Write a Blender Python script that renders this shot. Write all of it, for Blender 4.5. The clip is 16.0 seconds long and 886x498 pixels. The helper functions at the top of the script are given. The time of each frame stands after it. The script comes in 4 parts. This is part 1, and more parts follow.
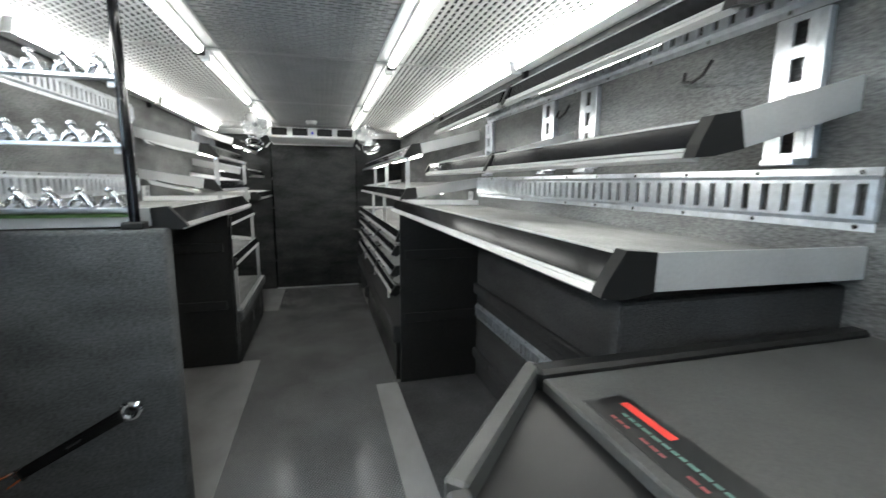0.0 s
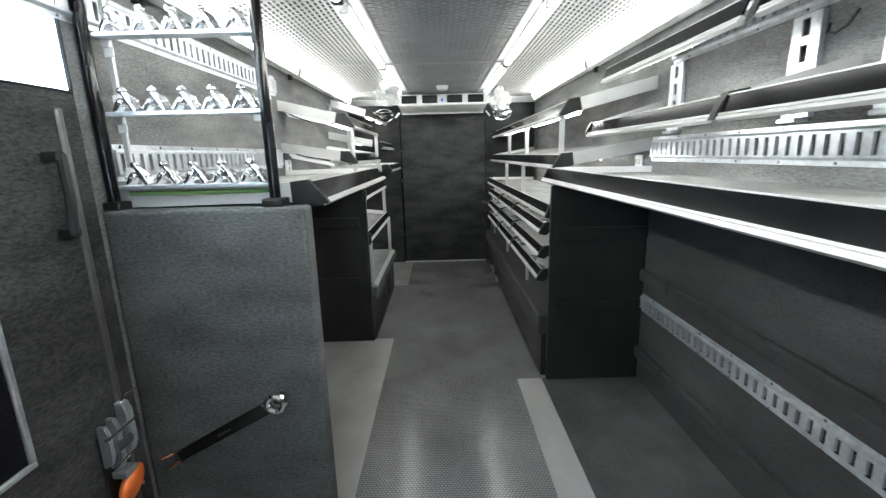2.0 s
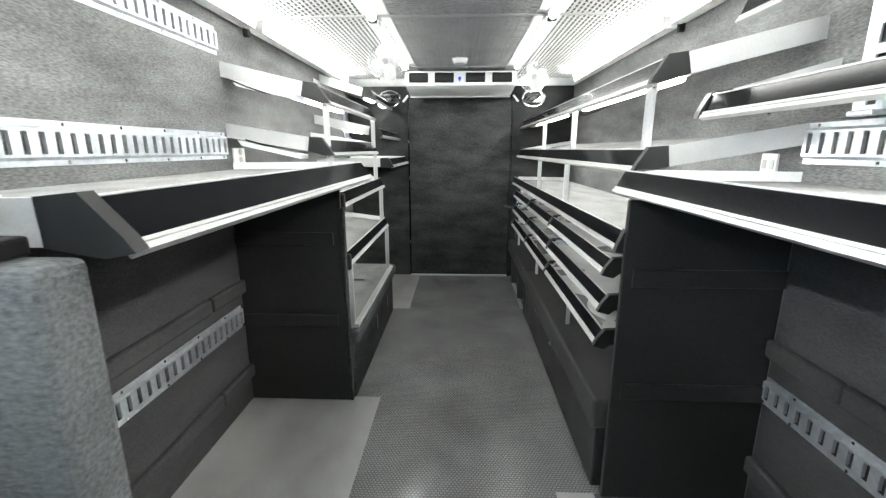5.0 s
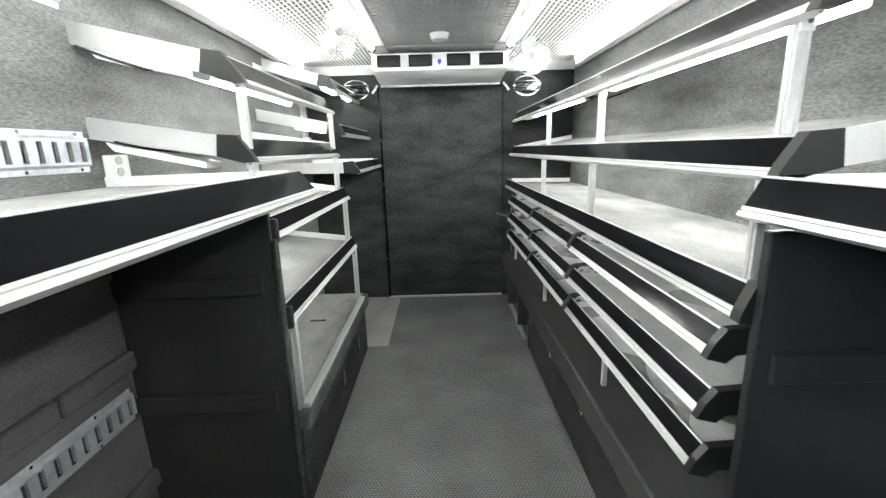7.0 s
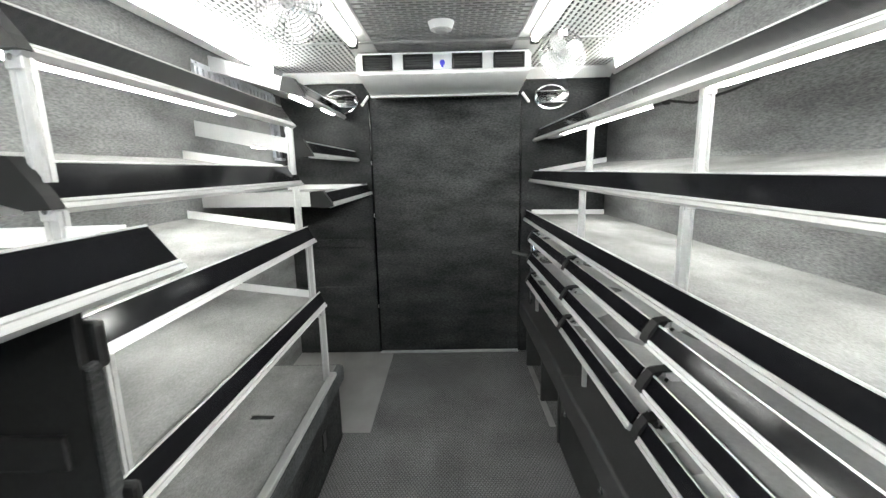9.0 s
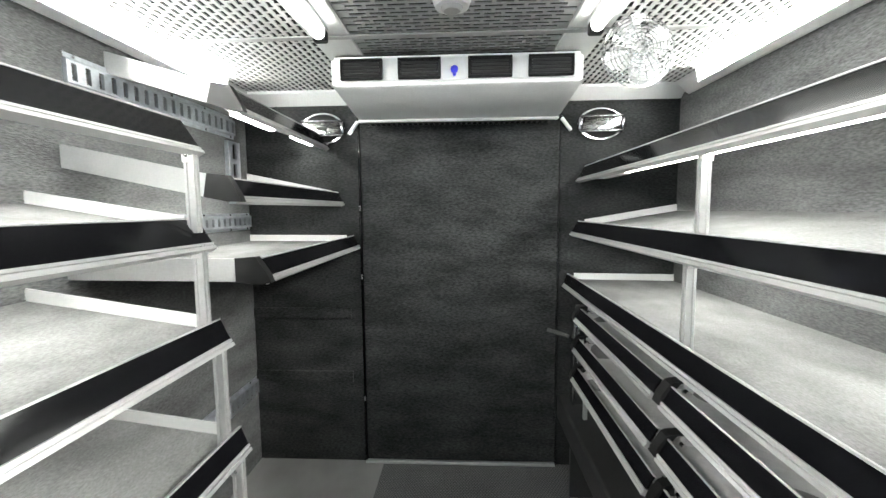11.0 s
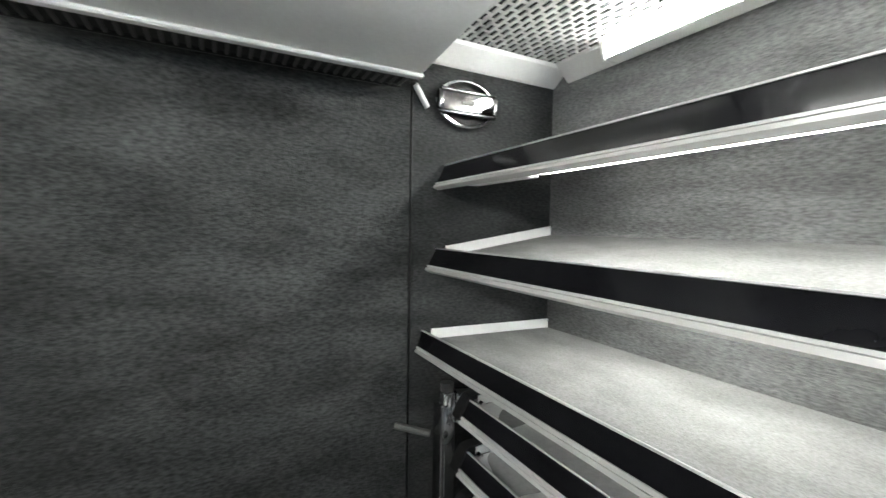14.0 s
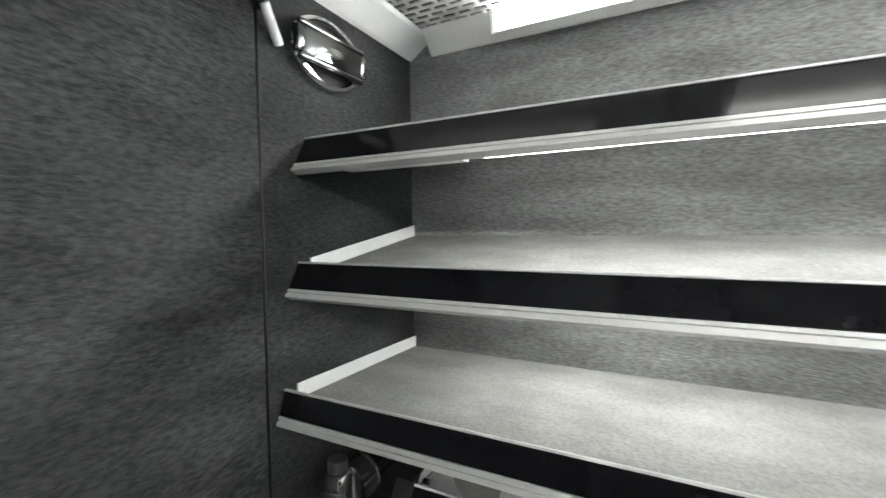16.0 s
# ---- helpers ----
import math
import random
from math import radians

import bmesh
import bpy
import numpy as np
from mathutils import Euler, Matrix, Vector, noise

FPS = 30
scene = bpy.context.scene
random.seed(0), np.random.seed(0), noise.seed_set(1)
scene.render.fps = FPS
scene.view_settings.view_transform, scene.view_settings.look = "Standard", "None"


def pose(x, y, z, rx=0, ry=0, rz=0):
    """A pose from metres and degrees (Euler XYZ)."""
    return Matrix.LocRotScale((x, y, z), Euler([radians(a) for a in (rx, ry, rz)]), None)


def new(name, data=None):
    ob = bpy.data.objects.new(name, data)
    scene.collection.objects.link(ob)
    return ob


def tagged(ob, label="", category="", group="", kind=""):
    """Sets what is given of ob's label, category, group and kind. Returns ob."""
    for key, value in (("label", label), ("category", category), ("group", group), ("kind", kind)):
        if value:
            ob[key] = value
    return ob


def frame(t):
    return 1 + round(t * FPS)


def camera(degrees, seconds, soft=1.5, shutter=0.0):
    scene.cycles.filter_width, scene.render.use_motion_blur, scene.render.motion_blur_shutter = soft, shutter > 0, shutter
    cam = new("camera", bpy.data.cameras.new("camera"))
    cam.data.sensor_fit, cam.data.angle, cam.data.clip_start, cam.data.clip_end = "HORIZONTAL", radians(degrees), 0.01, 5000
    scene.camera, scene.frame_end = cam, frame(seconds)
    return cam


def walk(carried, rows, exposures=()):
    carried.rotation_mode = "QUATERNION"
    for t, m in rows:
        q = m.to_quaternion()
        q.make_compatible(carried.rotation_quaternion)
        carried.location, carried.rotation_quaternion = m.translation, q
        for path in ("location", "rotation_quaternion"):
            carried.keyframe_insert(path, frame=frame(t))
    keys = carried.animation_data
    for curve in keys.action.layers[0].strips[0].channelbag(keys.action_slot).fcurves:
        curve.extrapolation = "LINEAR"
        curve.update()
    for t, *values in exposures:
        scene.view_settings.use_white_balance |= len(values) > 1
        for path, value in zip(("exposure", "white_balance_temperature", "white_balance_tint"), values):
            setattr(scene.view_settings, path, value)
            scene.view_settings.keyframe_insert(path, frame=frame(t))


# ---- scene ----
cam = camera(92.1, 16.0, 1.4, 0.3)
UNIT = 1.12  # metres in one unit of the plan
METRES, EYE, TILT, LEAN, TURN = 4.8 * UNIT, 1.29 * UNIT, 0.0, 0.0, -15.7
ROWS = [
    (0.0, 0.0, 0.0, 0.0, 0.07, -8.82, -0.44),
    (0.5, -0.0139, 0.0101, -0.0035, 7.53, -11.86, -0.39),
    (1.0, -0.0302, 0.0293, -0.0039, 8.71, -11.21, 0.84),
    (1.5, -0.0398, 0.0456, -0.0058, 9.84, -13.65, 1.47),
    (2.0, -0.0451, 0.0699, -0.0052, 15.29, -12.47, 1.46),
    (2.5, -0.0493, 0.0919, -0.0061, 19.36, -13.26, -0.32),
    (3.0, -0.0599, 0.12, -0.0061, 17.03, -13.62, 1.08),
    (3.5, -0.0684, 0.1463, -0.0074, 16.13, -13.58, 1.25),
    (4.0, -0.0721, 0.1812, -0.0073, 17.91, -12.39, -0.02),
    (6.5, -0.1106, 0.3377, -0.0109, 17.3, -14.47, 0.51),
    (7.0, -0.1265, 0.373, -0.0094, 15.2, -13.19, 1.61),
    (7.5, -0.1352, 0.4089, -0.0111, 16.37, -14.26, 1.56),
    (8.0, -0.1368, 0.4474, -0.0095, 18.49, -12.7, -0.36),
    (8.5, -0.143, 0.4796, -0.0079, 17.46, -13.0, 0.63),
    (9.0, -0.1568, 0.512, -0.0045, 16.46, -10.52, 1.23),
    (9.5, -0.1648, 0.5481, -0.0049, 16.48, -8.67, 1.19),
    (10.0, -0.1744, 0.5871, -0.0015, 18.84, -7.88, 0.56),
    (12.5, -0.2293, 0.7537, 0.0064, 13.71, -2.37, 0.84),
    (13.0, -0.2395, 0.7808, 0.0052, 5.98, -3.06, -0.03),
    (13.5, -0.2495, 0.8146, 0.0047, -0.88, -1.64, -0.15),
    (14.0, -0.2601, 0.8399, 0.0048, -12.19, -2.78, -0.94),
    (14.5, -0.2761, 0.8609, 0.0041, -25.06, -4.24, 1.13),
    (15.0, -0.2819, 0.8908, 0.0025, -28.5, -3.48, 0.8),
    (15.5, -0.2875, 0.9178, 0.0045, -32.15, -2.48, -1.5),
    (16.0, -0.2979, 0.9406, 0.0058, -46.88, -2.79, 0.65),
]
EXPOSURES = [(0.0, 0.1), (1.5, 0.56), (3.5, 1.0), (7.0, 1.35), (9.0, 1.12), (10.0, 1.05), (12.5, 1.0), (14.5, 1.12), (16.0, 0.96)]
walk(cam, [(t, pose(0, 0, EYE, TILT, LEAN, TURN) @ pose(METRES * x, METRES * y, METRES * z, 90 + pitch, roll, yaw)) for t, x, y, z, yaw, pitch, roll in ROWS], EXPOSURES)

# ---- light ----
world = bpy.data.worlds.new("world")
scene.world = world
world.use_nodes = True
sky = world.node_tree.nodes.new("ShaderNodeTexSky")
sky.sky_type, sky.sun_disc = "NISHITA", False
sky.sun_elevation, sky.sun_rotation = radians(40), radians(90)
back = world.node_tree.nodes["Background"]
back.inputs["Strength"].default_value = 0.1
world.node_tree.links.new(sky.outputs[0], back.inputs["Color"])

STRIP_LIGHT, TUBE_LIGHT, SHELF_LIGHT, DAY_LIGHT = 40, 7, 24, 9

# ---- plan, in units of UNIT metres ----
XL, XR, YF, YE, ZC = -1.13, 0.965, -1.6, 5.42, 1.875


# ---- materials ----
def mat(name, colour, rough=0.5, metal=0.0, fine=0.0, fine_scale=300.0, broad=0.0, broad_scale=4.0, bump=0.0, bump_scale=300.0,
        rough_var=0.0, stretch=(1, 1, 1), coat=0.0, by_object=0.0, spec=0.5):
    m = bpy.data.materials.new(name)
    m.use_nodes = True
    nt = m.node_tree
    n, l = nt.nodes, nt.links
    p = n["Principled BSDF"]
    p.inputs["Roughness"].default_value = rough
    p.inputs["Metallic"].default_value = metal
    p.inputs["Coat Weight"].default_value = coat
    p.inputs["Specular IOR Level"].default_value = spec
    p.inputs["Coat Roughness"].default_value = 0.08
    co = n.new("ShaderNodeTexCoord")
    mp = n.new("ShaderNodeMapping")
    mp.inputs["Scale"].default_value = stretch
    l.new(co.outputs["Object"], mp.inputs["Vector"])

    def noise_tex(scale, detail):
        t = n.new("ShaderNodeTexNoise")
        t.inputs["Scale"].default_value, t.inputs["Detail"].default_value = scale, detail
        l.new(mp.outputs[0], t.inputs["Vector"])
        return t.outputs["Fac"]

    def ranged(src, lo, hi, a=0.3, b=0.7):
        r = n.new("ShaderNodeMapRange")
        r.inputs["From Min"].default_value, r.inputs["From Max"].default_value = a, b
        r.inputs["To Min"].default_value, r.inputs["To Max"].default_value = lo, hi
        l.new(src, r.inputs["Value"])
        return r.outputs[0]

    def times(a, b):
        t = n.new("ShaderNodeMath")
        t.operation = "MULTIPLY"
        l.new(a, t.inputs[0])
        l.new(b, t.inputs[1])
        return t.outputs[0]

    value = None
    if fine:
        value = ranged(noise_tex(fine_scale, 3.0), 1 - fine, 1 + fine)
    if broad:
        v = ranged(noise_tex(broad_scale, 5.0), 1 - broad, 1 + broad)
        value = times(value, v) if value else v
    if by_object:
        info = n.new("ShaderNodeObjectInfo")
        v = ranged(info.outputs["Random"], 1 - by_object, 1 + by_object, 0, 1)
        value = times(value, v) if value else v
    if value:
        mix = n.new("ShaderNodeVectorMath")
        mix.operation = "SCALE"
        mix.inputs[0].default_value = colour
        l.new(value, mix.inputs["Scale"])
        l.new(mix.outputs[0], p.inputs["Base Color"])
    else:
        p.inputs["Base Color"].default_value = (*colour, 1)
    if rough_var:
        l.new(ranged(noise_tex(3.0, 1.0), max(0.02, rough - rough_var), rough + rough_var), p.inputs["Roughness"])
    if bump:
        b = n.new("ShaderNodeBump")
        b.inputs["Strength"].default_value, b.inputs["Distance"].default_value = bump, 0.003
        l.new(noise_tex(bump_scale, 2.0), b.inputs["Height"])
        l.new(b.outputs[0], p.inputs["Normal"])
    return m


def glow(name, colour, strength):
    m = bpy.data.materials.new(name)
    m.use_nodes = True
    p = m.node_tree.nodes["Principled BSDF"]
    p.inputs["Base Color"].default_value = (0.9, 0.9, 0.9, 1)
    p.inputs["Emission Color"].default_value = (*colour, 1)
    p.inputs["Emission Strength"].default_value = strength
    return m


def rubber_mat():
    """Dark rubber with rows of small raised bars."""
    m = mat("ribbed_rubber", (0.2, 0.2, 0.2), 0.16, spec=0.9, broad=0.2, broad_scale=2.5, fine=0.12, fine_scale=120)
    n, l = m.node_tree.nodes, m.node_tree.links
    p = n["Principled BSDF"]
    co = n.new("ShaderNodeTexCoord")
    br = n.new("ShaderNodeTexBrick")
    br.inputs["Scale"].default_value = 1.0
    br.inputs["Brick Width"].default_value = 0.016
    br.inputs["Row Height"].default_value = 0.0125
    br.inputs["Mortar Size"].default_value = 0.0036
    br.inputs["Mortar Smooth"].default_value = 0.6
    br.inputs["Color1"].default_value = br.inputs["Color2"].default_value = (1, 1, 1, 1)
    br.inputs["Mortar"].default_value = (0, 0, 0, 1)
    l.new(co.outputs["Object"], br.inputs["Vector"])
    b = n.new("ShaderNodeBump")
    b.inputs["Strength"].default_value, b.inputs["Distance"].default_value = 0.5, 0.002
    l.new(br.outputs["Color"], b.inputs["Height"])
    old = p.inputs["Base Color"].links[0].from_socket
    shade = n.new("ShaderNodeMapRange")
    shade.inputs["To Min"].default_value, shade.inputs["To Max"].default_value = 0.58, 1.22
    l.new(br.outputs["Fac"], shade.inputs["Value"])
    shade.inputs["From Min"].default_value, shade.inputs["From Max"].default_value = 1.0, 0.0
    sc = n.new("ShaderNodeVectorMath")
    sc.operation = "SCALE"
    l.new(old, sc.inputs[0])
    l.new(shade.outputs[0], sc.inputs["Scale"])
    l.new(sc.outputs[0], p.inputs["Base Color"])
    l.new(b.outputs[0], p.inputs["Normal"])
    return m


CARPET = mat("charcoal_carpet", (0.148, 0.150, 0.149), 0.95, fine=0.34, fine_scale=170, broad=0.3, broad_scale=9, bump=0.8, bump_scale=200, stretch=(1, 0.35, 1.3), spec=0.12)
CARPET_DARK = mat("black_carpet", (0.036, 0.037, 0.0372), 0.95, fine=0.45, fine_scale=95, broad=0.45, broad_scale=5, bump=1.0, bump_scale=220, stretch=(0.6, 0.6, 1.6), spec=0.12)
CARPET_PANEL = mat("soft_charcoal_carpet", (0.072, 0.076, 0.078), 0.95, fine=0.34, fine_scale=130, broad=0.35, broad_scale=5, bump=0.8, bump_scale=170, stretch=(0.5, 1, 1.2), spec=0.12)
# darker copy of the wall carpet, with the benches' shade put into its colour
CARPET_SHADED = mat("shaded_carpet", (0.042, 0.042, 0.043), 0.95, fine=0.3, fine_scale=200, broad=0.35, broad_scale=4, bump=0.7, bump_scale=240, stretch=(1, 0.4, 1.3), spec=0.12)
DECK = mat("grey_shelf_carpet", (0.25, 0.25, 0.247), 0.95, fine=0.2, fine_scale=200, broad=0.2, broad_scale=9, bump=0.6, bump_scale=260, stretch=(1, 0.6, 1), spec=0.12)
RUBBER = rubber_mat()
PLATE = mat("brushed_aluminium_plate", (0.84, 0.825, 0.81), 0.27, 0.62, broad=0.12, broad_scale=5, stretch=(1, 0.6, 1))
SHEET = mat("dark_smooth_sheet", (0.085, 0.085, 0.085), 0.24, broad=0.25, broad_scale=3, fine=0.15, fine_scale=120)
ALU = mat("anodised_aluminium", (0.5, 0.5, 0.495), 0.36, 0.45, broad=0.06, broad_scale=8, fine=0.05, fine_scale=90, stretch=(8, 0.5, 8))
PANEL = mat("satin_grey_metal", (0.48, 0.48, 0.475), 0.5, 0.25, broad=0.08, broad_scale=6, fine=0.05, fine_scale=150)
GLOSS = mat("black_gloss_strip", (0.005, 0.005, 0.006), 0.13, broad=0.3, broad_scale=12, rough_var=0.02)
GLOSS.node_tree.nodes["Principled BSDF"].inputs["Specular IOR Level"].default_value = 0.22
CAP = mat("black_plastic", (0.007, 0.007, 0.007), 0.45, broad=0.2, broad_scale=14, bump=0.1, bump_scale=500)
CAP.node_tree.nodes["Principled BSDF"].inputs["Specular IOR Level"].default_value = 0.3
BOARD = mat("black_laminate", (0.017, 0.017, 0.017), 0.38, broad=0.25, broad_scale=3, fine=0.2, fine_scale=80, bump=0.05, rough_var=0.08, spec=0.3)
STEEL = mat("galvanised_steel", (0.64, 0.67, 0.71), 0.32, 0.85, broad=0.16, broad_scale=14, fine=0.1, fine_scale=60)
CHROME = mat("chrome", (0.85, 0.85, 0.86), 0.08, 1.0, broad=0.05, broad_scale=20)
WHITE = mat("white_enamel", (0.8, 0.8, 0.79), 0.35, broad=0.05, broad_scale=5, fine=0.03, fine_scale=90)
CEIL = mat("white_perforated_metal", (0.66, 0.66, 0.65), 0.5, 0.0, broad=0.08, broad_scale=5, fine=0.05, fine_scale=80)
CEIL_MID = mat("grey_perforated_metal", (0.38, 0.38, 0.375), 0.45, 0.0, broad=0.12, broad_scale=5, fine=0.06, fine_scale=80)
DARK = mat("dark_void", (0.02, 0.02, 0.02), 0.9, broad=0.2, broad_scale=4)
GREEN = mat("green_plastic", (0.17, 0.3, 0.1), 0.35, broad=0.12, broad_scale=15)
ORANGE = mat("orange_plastic", (0.6, 0.13, 0.025), 0.35, broad=0.12, broad_scale=40)
BLUE = mat("blue_plastic", (0.05, 0.05, 0.6), 0.3, broad=0.1, broad_scale=60)
RED = mat("red_print", (0.75, 0.05, 0.04), 0.5, broad=0.1, broad_scale=60)
RED_DIM = mat("faded_red_print", (0.3, 0.06, 0.06), 0.5, broad=0.1, broad_scale=60)
TEAL = mat("green_print", (0.12, 0.24, 0.2), 0.5, broad=0.1, broad_scale=60)
COVER = mat("grey_rubber_cover", (0.058, 0.058, 0.056), 0.6, broad=0.2, broad_scale=6, fine=0.15, fine_scale=200, bump=0.2, bump_scale=400)
STRIP_GLOW = glow("white_led_diffuser", (0.985, 1, 0.955), STRIP_LIGHT)
TUBE_GLOW = glow("white_tube", (0.985, 1, 0.96), TUBE_LIGHT)
SHELF_GLOW = glow("white_shelf_tube", (0.985, 1, 0.95), SHELF_LIGHT)
DAY_GLOW = glow("daylight", (0.62, 0.82, 1), DAY_LIGHT)
# bluish fill from the front, added to brighten the partition
FRONT_FILL_GLOW = glow("front_fill_daylight", (0.6, 0.82, 1), 5.0)
RED_GLOW = glow("red_indicator", (1, 0.02, 0.02), 4.0)
CLEAR = mat("clear_glass", (1, 1, 1), 0.02)
CLEAR.node_tree.nodes["Principled BSDF"].inputs["Transmission Weight"].default_value = 1.0


# ---- mesh tools ----
def box(bm, x0, x1, y0, y1, z0, z1, bevel=0.0, seg=1):
    x0, x1, y0, y1, z0, z1 = min(x0, x1), max(x0, x1), min(y0, y1), max(y0, y1), min(z0, z1), max(z0, z1)
    v = [bm.verts.new((x, y, z)) for x in (x0, x1) for y in (y0, y1) for z in (z0, z1)]
    f = [bm.faces.new([v[i] for i in q]) for q in ((0, 1, 3, 2), (4, 6, 7, 5), (0, 4, 5, 1), (2, 3, 7, 6), (0, 2, 6, 4), (1, 5, 7, 3))]
    if bevel:
        edges = list({e for q in f for e in q.edges})
        bmesh.ops.bevel(bm, geom=edges, offset=bevel, segments=seg, affect="EDGES", profile=0.5)
    return bm


def prism(bm, pts, a, b, axis="y"):
    """A polygon swept from a to b. Points are (x, z) for axis y, (y, z) for axis x, (x, y) for axis z."""
    def at(p, d):
        return {"y": (p[0], d, p[1]), "x": (d, p[0], p[1]), "z": (p[0], p[1], d)}[axis]
    lo, hi = [bm.verts.new(at(p, a)) for p in pts], [bm.verts.new(at(p, b)) for p in pts]
    bm.faces.new(lo)
    bm.faces.new(hi[::-1])
    for i in range(len(pts)):
        j = (i + 1) % len(pts)
        bm.faces.new((lo[i], hi[i], hi[j], lo[j]))
    bmesh.ops.recalc_face_normals(bm, faces=bm.faces)
    return bm


def rod(bm, p, q, r, seg=12, r2=None):
    p, q = Vector(p), Vector(q)
    d = q - p
    m = Matrix.Translation((p + q) / 2) @ d.to_track_quat("Z", "Y").to_matrix().to_4x4()
    bmesh.ops.create_cone(bm, cap_ends=True, segments=seg, radius1=r, radius2=r if r2 is None else r2, depth=d.length, matrix=m)
    return bm


def ball(bm, c, r, seg=10, scale=(1, 1, 1)):
    bmesh.ops.create_uvsphere(bm, u_segments=seg, v_segments=max(6, seg // 2 + 1), radius=r, matrix=Matrix.Translation(c) @ Matrix.Diagonal((*scale, 1)))
    return bm


def ring(bm, c, big, small, normal=(0, 1, 0), seg=36, sub=8, flat=(1, 1)):
    """A torus round the given normal, its two radii scaled by flat."""
    turn = Vector(normal).to_track_quat("Z", "Y").to_matrix().to_4x4()
    m = Matrix.Translation(c) @ turn
    rows = []
    for i in range(seg):
        a = 2 * math.pi * i / seg
        rows.append([bm.verts.new(m @ Vector(((big + small * math.cos(b)) * math.cos(a) * flat[0], (big + small * math.cos(b)) * math.sin(a) * flat[1], small * math.sin(b))))
                     for b in (2 * math.pi * k / sub for k in range(sub))])
    for i in range(seg):
        for k in range(sub):
            bm.faces.new((rows[i][k], rows[(i + 1) % seg][k], rows[(i + 1) % seg][(k + 1) % sub], rows[i][(k + 1) % sub]))
    return bm


def tube_path(bm, pts, r, seg=8):
    for p, q in zip(pts, pts[1:]):
        rod(bm, p, q, r, seg)
        ball(bm, q, r, 8)
    return bm


def part(name, bm, material, parent=None, label="", smooth=False):
    me = bpy.data.meshes.new(name)
    bmesh.ops.recalc_face_normals(bm, faces=bm.faces)
    bmesh.ops.scale(bm, vec=(UNIT, UNIT, UNIT), verts=bm.verts)
    bm.to_mesh(me)
    bm.free()
    me.materials.append(material)
    if smooth:
        for p in me.polygons:
            p.use_smooth = True
        me.set_sharp_from_angle(angle=radians(35))
    ob = new(name, me)
    if parent:
        ob.parent = parent
        ob.matrix_parent_inverse = parent.matrix_world.inverted()
    if label:
        tagged(ob, label)
    return ob


def thing(name, label, category, at=(0, 0, 0), group=""):
    ob = new(name)
    ob.empty_display_size = 0.05
    at = Vector(at) * UNIT
    ob.location = at
    ob.matrix_world = Matrix.Translation(at)
    return tagged(ob, label, category, group)


def bm_():
    return bmesh.new()


def setting(name, bm, material, label, category=""):
    return tagged(part(name, bm, material), label, category or name.split("_")[0], kind="structure")


